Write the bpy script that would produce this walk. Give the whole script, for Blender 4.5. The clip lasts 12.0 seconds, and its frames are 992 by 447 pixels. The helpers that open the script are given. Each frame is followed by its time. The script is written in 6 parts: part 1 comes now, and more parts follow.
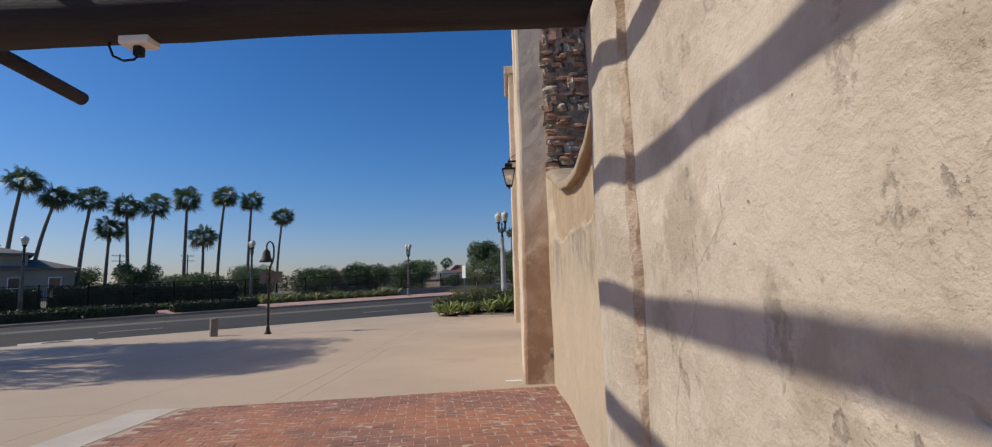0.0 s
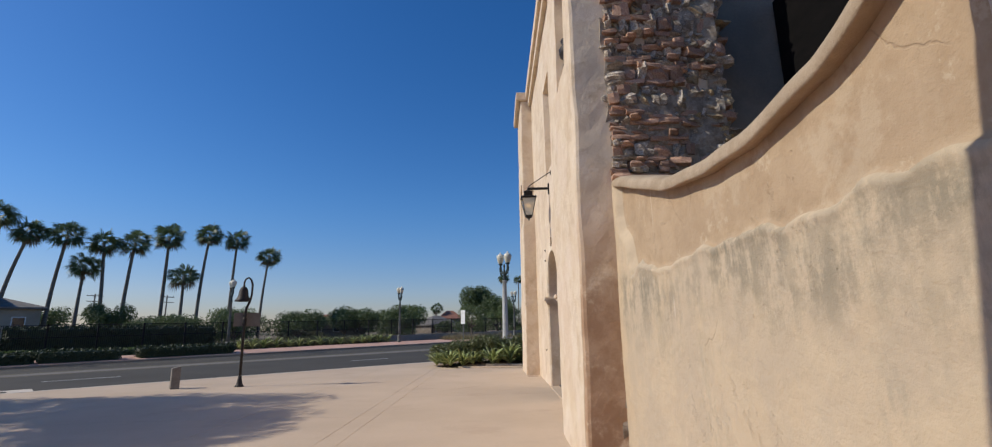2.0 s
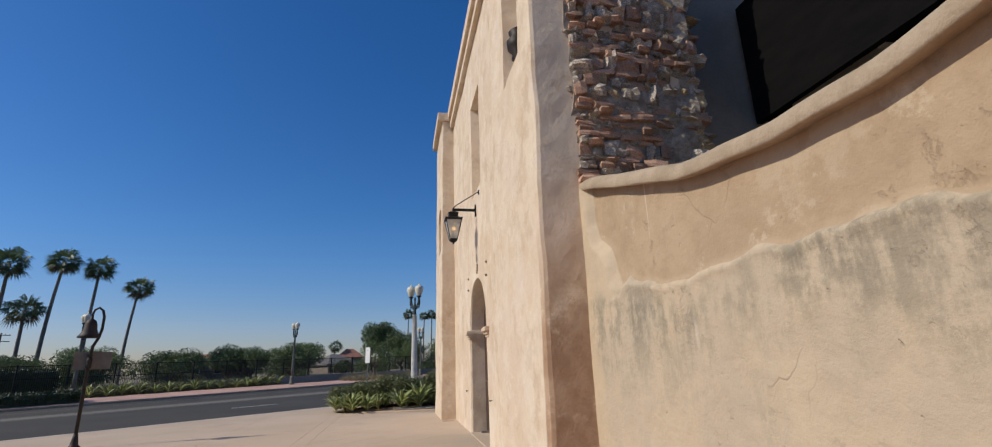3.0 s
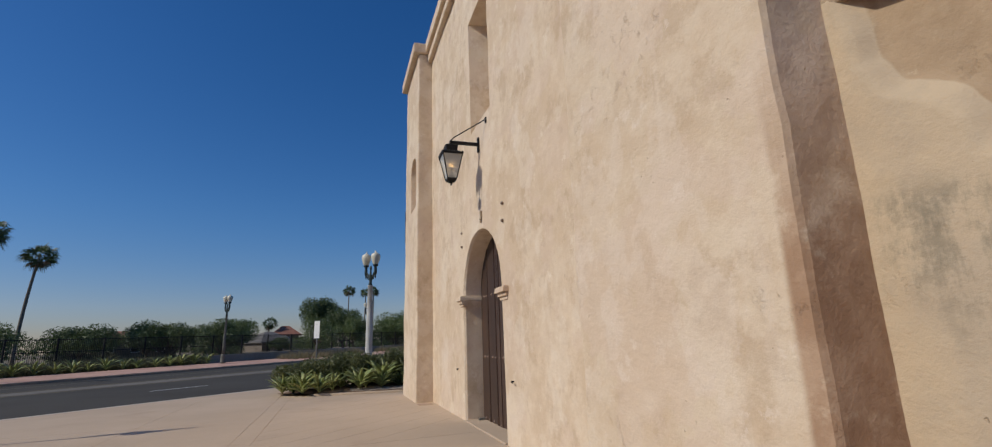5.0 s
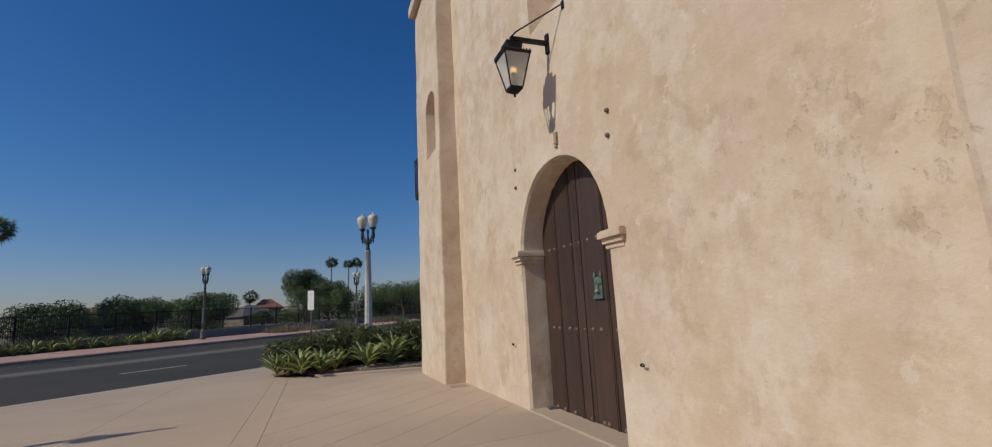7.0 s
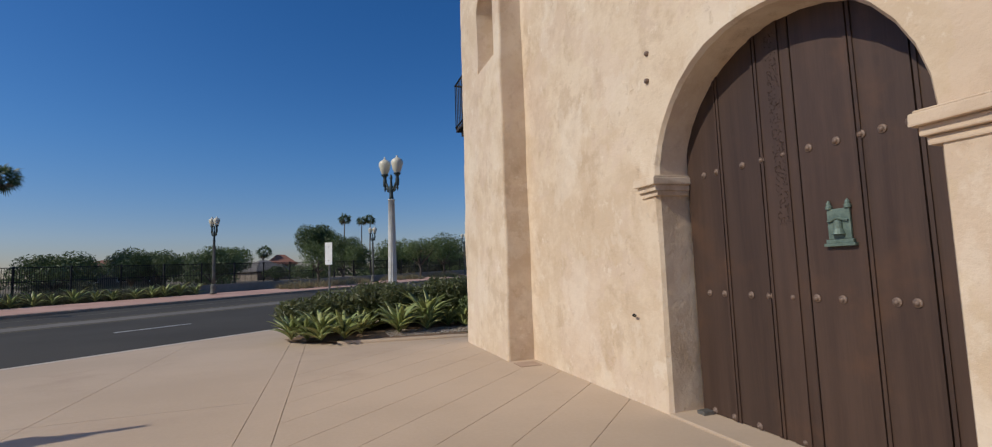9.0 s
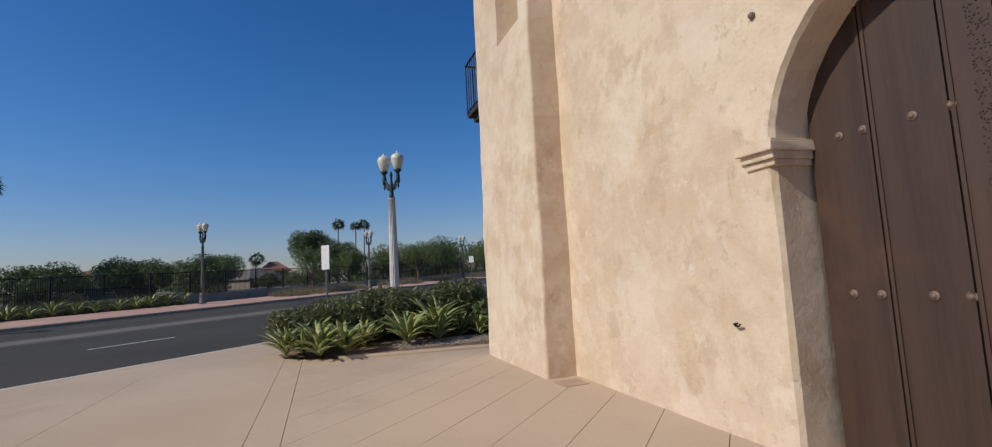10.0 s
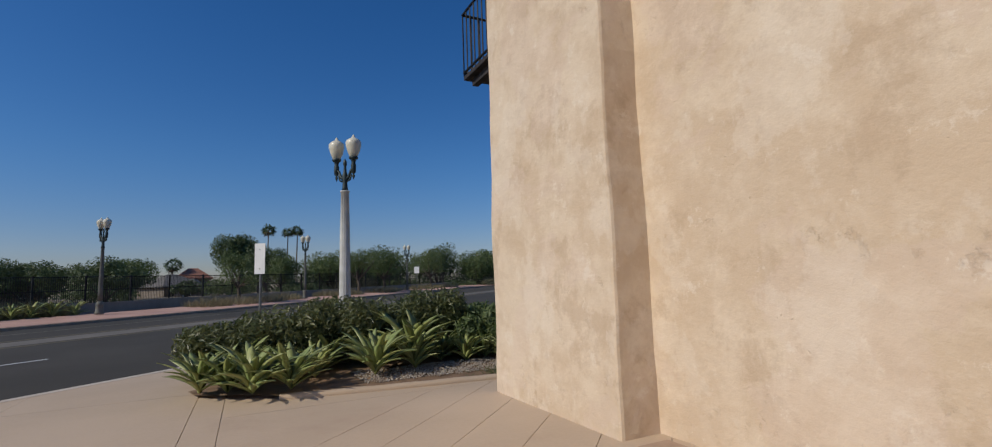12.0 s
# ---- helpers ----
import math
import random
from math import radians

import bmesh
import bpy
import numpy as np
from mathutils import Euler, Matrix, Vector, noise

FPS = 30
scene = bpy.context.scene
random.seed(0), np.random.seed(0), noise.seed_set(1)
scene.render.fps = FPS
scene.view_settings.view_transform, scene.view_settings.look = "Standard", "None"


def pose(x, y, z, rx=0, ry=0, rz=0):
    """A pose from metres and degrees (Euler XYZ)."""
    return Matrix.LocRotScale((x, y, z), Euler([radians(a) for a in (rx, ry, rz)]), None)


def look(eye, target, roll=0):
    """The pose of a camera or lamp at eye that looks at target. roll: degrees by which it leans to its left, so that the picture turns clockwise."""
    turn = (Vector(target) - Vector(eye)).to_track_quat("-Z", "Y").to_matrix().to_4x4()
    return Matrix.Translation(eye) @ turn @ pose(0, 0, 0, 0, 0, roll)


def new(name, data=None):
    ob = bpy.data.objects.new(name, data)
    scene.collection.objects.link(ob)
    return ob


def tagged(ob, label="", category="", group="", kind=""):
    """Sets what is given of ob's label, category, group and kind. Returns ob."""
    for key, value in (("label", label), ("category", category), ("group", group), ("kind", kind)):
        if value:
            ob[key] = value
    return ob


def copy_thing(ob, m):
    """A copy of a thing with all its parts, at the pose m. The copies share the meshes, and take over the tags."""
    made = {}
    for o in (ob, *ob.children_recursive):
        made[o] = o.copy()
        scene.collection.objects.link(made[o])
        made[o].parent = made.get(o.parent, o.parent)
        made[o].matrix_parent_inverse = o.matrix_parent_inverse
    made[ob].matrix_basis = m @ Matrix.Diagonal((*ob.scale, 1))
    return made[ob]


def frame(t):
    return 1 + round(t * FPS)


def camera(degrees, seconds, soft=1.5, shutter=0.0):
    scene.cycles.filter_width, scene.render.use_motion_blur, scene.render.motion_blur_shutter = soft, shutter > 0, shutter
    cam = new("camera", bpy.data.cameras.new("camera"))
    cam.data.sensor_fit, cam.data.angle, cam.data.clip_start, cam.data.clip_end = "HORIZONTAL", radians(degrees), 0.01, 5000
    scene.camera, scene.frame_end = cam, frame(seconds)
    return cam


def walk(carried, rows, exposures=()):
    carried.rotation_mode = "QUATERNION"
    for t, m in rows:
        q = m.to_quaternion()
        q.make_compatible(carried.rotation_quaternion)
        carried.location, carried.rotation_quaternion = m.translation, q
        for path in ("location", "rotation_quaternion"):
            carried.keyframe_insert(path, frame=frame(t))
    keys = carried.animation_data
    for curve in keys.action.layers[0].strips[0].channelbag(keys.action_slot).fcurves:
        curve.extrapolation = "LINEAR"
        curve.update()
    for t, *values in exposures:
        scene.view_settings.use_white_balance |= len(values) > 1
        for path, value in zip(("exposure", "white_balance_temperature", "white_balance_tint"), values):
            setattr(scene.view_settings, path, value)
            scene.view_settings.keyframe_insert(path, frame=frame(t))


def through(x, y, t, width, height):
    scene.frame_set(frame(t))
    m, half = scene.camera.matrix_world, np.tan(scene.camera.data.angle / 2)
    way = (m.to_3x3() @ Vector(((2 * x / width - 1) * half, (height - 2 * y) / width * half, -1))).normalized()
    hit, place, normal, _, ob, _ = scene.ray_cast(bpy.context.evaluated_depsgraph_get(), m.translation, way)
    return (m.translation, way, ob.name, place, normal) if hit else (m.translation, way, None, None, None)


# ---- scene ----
cam = camera(89.6, 12.0, soft=1.15)
PATH = [
    (0, (0.228, 1.011, 1.55), (0.186, 2.998, 1.779), -1.8),
    (0.5, (-0.006, 1.436, 1.552), (-0.147, 3.417, 1.788), -1.9),
    (1, (-0.17, 1.937, 1.561), (-0.327, 3.914, 1.815), -1.5),
    (1.5, (-0.372, 2.455, 1.548), (-0.426, 4.428, 1.869), -1.0),
    (2, (-0.507, 3.021, 1.539), (-0.505, 4.978, 1.949), -1.0),
    (2.5, (-0.65, 3.661, 1.56), (-0.447, 5.574, 2.106), -1.5),
    (4.5, (-1.355, 6.362, 1.481), (-0.802, 8.219, 1.977), -1.8),
    (5, (-1.533, 7.006, 1.477), (-0.937, 8.861, 1.931), -1.9),
    (5.5, (-1.726, 7.673, 1.472), (-1.117, 9.533, 1.885), -3.3),
    (6, (-1.848, 8.338, 1.448), (-1.222, 10.194, 1.85), -3.2),
    (6.5, (-2.003, 9.05, 1.474), (-1.358, 10.911, 1.826), -2.8),
    (7, (-2.07, 9.729, 1.5), (-1.397, 11.582, 1.834), -3.0),
    (9, (-2.249, 12.577, 1.477), (-1.616, 14.465, 1.656), -2.0),
    (9.5, (-2.289, 13.278, 1.481), (-1.653, 15.165, 1.66), -2.2),
    (10, (-2.34, 13.967, 1.467), (-1.683, 15.846, 1.657), -3.1),
    (10.5, (-2.377, 14.652, 1.479), (-1.706, 16.527, 1.675), -4.0),
    (11, (-2.396, 15.28, 1.481), (-1.667, 17.132, 1.685), -3.8),
    (11.5, (-2.453, 15.916, 1.479), (-1.625, 17.723, 1.698), -2.5),
    (12, (-2.491, 16.604, 1.413), (-1.608, 18.383, 1.645), -2.0),
]
EXPOSURES = [(0.0, -0.28), (1.0, -0.15), (2.5, -0.18), (4.5, -0.5), (5.5, -0.64), (6.0, -0.72), (7.0, -0.70), (9.0, -0.45), (9.5, -0.32), (10.5, -0.45), (12.0, -0.55)]
walk(cam, [(t, look(eye, target, roll)) for t, eye, target, roll in PATH], EXPOSURES)

# ---- world and sun ----
SUN_FROM = Vector((-0.63, -0.08, 0.50)).normalized()
world = bpy.data.worlds.new("world")
scene.world = world
world.use_nodes = True
wt = world.node_tree
sky = wt.nodes.new("ShaderNodeTexSky")
sky.sky_type, sky.sun_disc = "NISHITA", False
sky.sun_elevation = math.asin(SUN_FROM.z)
sky.sun_rotation = math.atan2(SUN_FROM.x, SUN_FROM.y)
sky.air_density, sky.dust_density, sky.ozone_density = 1.0, 0.5, 2.0
background = wt.nodes["Background"]
background.inputs["Strength"].default_value = 0.104
deeper = wt.nodes.new("ShaderNodeHueSaturation")
deeper.inputs["Saturation"].default_value = 1.36
wt.links.new(sky.outputs["Color"], deeper.inputs["Color"])
tint = wt.nodes.new("ShaderNodeMix")
tint.data_type, tint.blend_type = "RGBA", "MULTIPLY"
tint.inputs[0].default_value = 1.0
tint.inputs[7].default_value = (0.84, 0.98, 1.23, 1)
wt.links.new(deeper.outputs["Color"], tint.inputs[6])
# warm grey summer haze that thickens evenly toward the whole horizon
up = wt.nodes.new("ShaderNodeSeparateXYZ")
wt.links.new(wt.nodes.new("ShaderNodeTexCoord").outputs["Generated"], up.inputs[0])
haze = wt.nodes.new("ShaderNodeMapRange")
haze.interpolation_type = "SMOOTHSTEP"
for key, value in (("From Min", -0.02), ("From Max", 0.26), ("To Min", 1.0), ("To Max", 0.0)):
    haze.inputs[key].default_value = value
wt.links.new(up.outputs["Z"], haze.inputs["Value"])
hazy = wt.nodes.new("ShaderNodeMix")
hazy.data_type, hazy.blend_type = "RGBA", "MULTIPLY"
hazy.inputs[7].default_value = (0.97, 0.79, 0.835, 1)
wt.links.new(haze.outputs["Result"], hazy.inputs[0])
wt.links.new(tint.outputs[2], hazy.inputs[6])
wt.links.new(hazy.outputs[2], background.inputs["Color"])
sun_data = bpy.data.lights.new("sun", "SUN")
sun_data.energy, sun_data.angle, sun_data.color = 4.0, radians(0.6), (1.0, 0.925, 0.795)
sun = new("sun", sun_data)
sun.matrix_world = look(SUN_FROM * 60, (0, 0, 0))
scene.view_settings.exposure = -0.5


# ---- materials ----
def shader(name):
    m = bpy.data.materials.new(name)
    m.use_nodes = True
    return m, m.node_tree, m.node_tree.nodes["Principled BSDF"]


def noise_node(nt, vec, scale, detail=6.0, rough=0.6, stretch=None):
    n = nt.nodes.new("ShaderNodeTexNoise")
    n.inputs["Scale"].default_value, n.inputs["Detail"].default_value, n.inputs["Roughness"].default_value = scale, detail, rough
    if stretch:
        mp = nt.nodes.new("ShaderNodeMapping")
        mp.inputs["Scale"].default_value = stretch
        nt.links.new(vec, mp.inputs["Vector"])
        vec = mp.outputs["Vector"]
    nt.links.new(vec, n.inputs["Vector"])
    return n.outputs["Fac"]


def ramp(nt, fac, lo, hi):
    r = nt.nodes.new("ShaderNodeMapRange")
    r.inputs["From Min"].default_value, r.inputs["From Max"].default_value = lo, hi
    r.interpolation_type = "SMOOTHSTEP"
    nt.links.new(fac, r.inputs["Value"])
    return r.outputs["Result"]


def times(nt, a, k):
    n = nt.nodes.new("ShaderNodeMath")
    n.operation = "MULTIPLY"
    nt.links.new(a, n.inputs[0])
    if isinstance(k, float):
        n.inputs[1].default_value = k
    else:
        nt.links.new(k, n.inputs[1])
    return n.outputs[0]


def plus(nt, a, b):
    n = nt.nodes.new("ShaderNodeMath")
    n.operation = "ADD"
    nt.links.new(a, n.inputs[0])
    nt.links.new(b, n.inputs[1])
    return n.outputs[0]


def blend(nt, fac, a, b):
    n = nt.nodes.new("ShaderNodeMix")
    n.data_type = "RGBA"
    for sock, v in ((n.inputs[6], a), (n.inputs[7], b)):
        if isinstance(v, tuple):
            sock.default_value = (*v, 1)
        else:
            nt.links.new(v, sock)
    if isinstance(fac, float):
        n.inputs[0].default_value = fac
    else:
        nt.links.new(fac, n.inputs[0])
    return n.outputs[2]


def coords(nt, kind="Object"):
    return nt.nodes.new("ShaderNodeTexCoord").outputs[kind]


def bump(nt, bsdf, height, strength=0.3, distance=0.02):
    b = nt.nodes.new("ShaderNodeBump")
    b.inputs["Strength"].default_value, b.inputs["Distance"].default_value = strength, distance
    nt.links.new(height, b.inputs["Height"])
    nt.links.new(b.outputs["Normal"], bsdf.inputs["Normal"])


def surface(name, a, b, scale=3.0, fine=40.0, rough=0.85, relief=0.25, dist=0.01, metal=0.0, stain=None, stain_scale=0.7, stain_amount=(0.55, 0.75), stretch=None, per_object=0.0):
    """A surface of two blended tones with grain, optional stains and relief."""
    m, nt, p = shader(name)
    v = coords(nt)
    big = noise_node(nt, v, scale, 5, 0.6, stretch)
    small = noise_node(nt, v, fine, 4, 0.65, stretch)
    col = blend(nt, ramp(nt, plus(nt, times(nt, big, 0.75), times(nt, small, 0.25)), 0.36, 0.64), a, b)
    if stain:
        col = blend(nt, times(nt, ramp(nt, noise_node(nt, v, stain_scale, 7, 0.62), *stain_amount), 0.75), col, stain)
    if per_object:
        info = nt.nodes.new("ShaderNodeObjectInfo")
        hsv = nt.nodes.new("ShaderNodeHueSaturation")
        r = nt.nodes.new("ShaderNodeMapRange")
        r.inputs["To Min"].default_value, r.inputs["To Max"].default_value = 1 - per_object, 1 + per_object
        nt.links.new(info.outputs["Random"], r.inputs["Value"])
        nt.links.new(r.outputs["Result"], hsv.inputs["Value"])
        nt.links.new(col, hsv.inputs["Color"])
        col = hsv.outputs["Color"]
    nt.links.new(col, p.inputs["Base Color"])
    p.inputs["Roughness"].default_value, p.inputs["Metallic"].default_value = rough, metal
    bump(nt, p, plus(nt, times(nt, big, 0.6), times(nt, small, 0.4)), relief, dist)
    return m


def plaster(name, a, b, stain, streak, low_dirt=None, streaks=0.35, relief=0.6, blotch=0.75, crack=0.5, side_brown=None, pink=(0.67, 0.525, 0.415), lumps=1.0):
    """Hand-troweled lime plaster: patchy tone, blotches, vertical rain streaks and trowel relief."""
    m, nt, p = shader(name)
    v = coords(nt)
    patch = noise_node(nt, v, 0.55, 8, 0.62)
    mottle = noise_node(nt, v, 2.6, 7, 0.68)
    grain = noise_node(nt, v, 38, 4, 0.7)
    trowel = noise_node(nt, v, 5.5, 5, 0.6, (1, 1, 1.3))
    run = noise_node(nt, v, 3.0, 6, 0.65, (1, 1, 0.12))
    col = blend(nt, ramp(nt, plus(nt, times(nt, patch, 0.5), times(nt, mottle, 0.5)), 0.42, 0.58), a, b)
    col = blend(nt, times(nt, ramp(nt, noise_node(nt, v, 1.5, 12, 0.70), 0.52, 0.63), blotch * 0.62), col, stain)
    # pinkish and greyish coats of lime wash with fairly crisp borders
    wash = noise_node(nt, v, 0.9, 11, 0.60, (1, 1, 1.25))
    col = blend(nt, times(nt, ramp(nt, wash, 0.515, 0.545), 0.30), col, pink)
    col = blend(nt, times(nt, ramp(nt, noise_node(nt, v, 1.1, 12, 0.66, (1.2, 1.2, 0.9)), 0.53, 0.57), 0.30), col, streak)
    # small smudges and rubbed marks, clustered
    scuff = times(nt, ramp(nt, noise_node(nt, v, 7.0, 9, 0.72, (1, 1, 0.75)), 0.56, 0.64), ramp(nt, noise_node(nt, v, 0.8, 4, 0.55), 0.46, 0.60))
    col = blend(nt, times(nt, scuff, 0.26), col, stain)
    col = blend(nt, times(nt, ramp(nt, noise_node(nt, v, 2.4, 12, 0.74), 0.585, 0.63), 0.5), col, streak)
    col = blend(nt, times(nt, ramp(nt, run, 0.55, 0.75), streaks), col, streak)
    col = blend(nt, times(nt, ramp(nt, grain, 0.60, 0.78), 0.25), col, stain)
    if low_dirt:
        sep = nt.nodes.new("ShaderNodeSeparateXYZ")
        nt.links.new(v, sep.inputs[0])
        wob = nt.nodes.new("ShaderNodeMath")
        wob.operation = "MULTIPLY_ADD"
        wob.inputs[1].default_value, wob.inputs[2].default_value = -0.42, 0.21
        nt.links.new(noise_node(nt, v, 1.3, 6, 0.6), wob.inputs[0])
        edge, tone, amount = low_dirt
        lower = ramp(nt, sep.outputs["X"], 0.948, 0.938)
        col = blend(nt, times(nt, lower, amount), col, blend(nt, ramp(nt, noise_node(nt, v, 1.7, 9, 0.66, (1, 1, 0.7)), 0.42, 0.60), tone, (tone[0] * 1.12, tone[1] * 1.10, tone[2] * 1.05)))
        # grey-green algae runs that hang down from the border of the old coat
        depth = plus(nt, sep.outputs["Z"], wob.outputs[0])
        hang = times(nt, times(nt, ramp(nt, depth, edge - 1.0, edge - 0.12), times(nt, lower, ramp(nt, depth, edge + 0.12, edge - 0.10))), ramp(nt, noise_node(nt, v, 0.75, 4, 0.6), 0.40, 0.58))
        algae = plus(nt, times(nt, noise_node(nt, v, 5.0, 10, 0.72, (1, 1, 0.22)), 0.6), times(nt, noise_node(nt, v, 9.0, 10, 0.75), 0.4))
        col = blend(nt, times(nt, times(nt, hang, ramp(nt, algae, 0.43, 0.57)), 0.85), col, (0.215, 0.19, 0.135))
        patchy = times(nt, lower, times(nt, ramp(nt, noise_node(nt, v, 1.1, 6, 0.62, (1, 1, 0.5)), 0.50, 0.66), ramp(nt, noise_node(nt, v, 11.0, 8, 0.75, (1, 1, 0.4)), 0.44, 0.60)))
        col = blend(nt, times(nt, patchy, 0.45), col, (0.30, 0.265, 0.195))
        drip = times(nt, ramp(nt, noise_node(nt, v, 8.0, 2, 0.5, (1, 1, 0.012)), 0.69, 0.73), ramp(nt, noise_node(nt, v, 1.1, 3, 0.5), 0.46, 0.54))
        col = blend(nt, times(nt, drip, 0.45), col, (0.68, 0.59, 0.47))
    # patchy browner tone on the low-y side only, fading out upwards
    if side_brown:
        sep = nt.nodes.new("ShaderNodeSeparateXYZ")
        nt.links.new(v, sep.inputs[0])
        side = times(nt, times(nt, ramp(nt, sep.outputs["Y"], side_brown[0] + 0.07, side_brown[0] + 0.02), ramp(nt, sep.outputs["Z"], 3.0, 1.7)), ramp(nt, noise_node(nt, v, 1.6, 10, 0.66), 0.36, 0.48))
        col = blend(nt, times(nt, side, 0.95), col, blend(nt, ramp(nt, mottle, 0.4, 0.6), side_brown[1], side_brown[2]))
    # fine wandering cracks, only here and there
    warp = nt.nodes.new("ShaderNodeVectorMath")
    warp.operation = "MULTIPLY_ADD"
    warp.inputs[1].default_value = (0.35, 0.35, 0.35)
    nz = nt.nodes.new("ShaderNodeTexNoise")
    nz.inputs["Scale"].default_value, nz.inputs["Detail"].default_value = 2.2, 6
    nt.links.new(v, nz.inputs["Vector"])
    nt.links.new(nz.outputs["Color"], warp.inputs[0])
    nt.links.new(v, warp.inputs[2])
    cell = nt.nodes.new("ShaderNodeTexVoronoi")
    cell.feature = "DISTANCE_TO_EDGE"
    cell.inputs["Scale"].default_value = 0.75
    nt.links.new(warp.outputs[0], cell.inputs["Vector"])
    line = times(nt, ramp(nt, cell.outputs["Distance"], 0.0055, 0.001), ramp(nt, noise_node(nt, v, 0.9, 3, 0.5), 0.55, 0.62))
    col = blend(nt, times(nt, line, crack), col, (0.20, 0.14, 0.09))
    # small pits and chips
    pit = nt.nodes.new("ShaderNodeTexVoronoi")
    pit.inputs["Scale"].default_value = 9.0
    nt.links.new(warp.outputs[0], pit.inputs["Vector"])
    chips = times(nt, ramp(nt, pit.outputs["Distance"], 0.10, 0.06), ramp(nt, noise_node(nt, v, 2.6, 4, 0.55), 0.53, 0.60))
    col = blend(nt, times(nt, chips, 0.25), col, stain)
    nt.links.new(col, p.inputs["Base Color"])
    p.inputs["Roughness"].default_value = 0.93
    swell = noise_node(nt, v, 1.5, 3, 0.5)
    fine = plus(nt, plus(nt, times(nt, trowel, 0.40), times(nt, mottle, 0.5 * lumps)), plus(nt, times(nt, grain, 0.16 * lumps), times(nt, swell, 1.2)))
    fine = plus(nt, fine, times(nt, scuff, -0.12))
    fine = plus(nt, fine, plus(nt, times(nt, line, -0.4 * crack), times(nt, chips, -0.25)))
    bump(nt, p, fine, relief, 0.035)
    return m


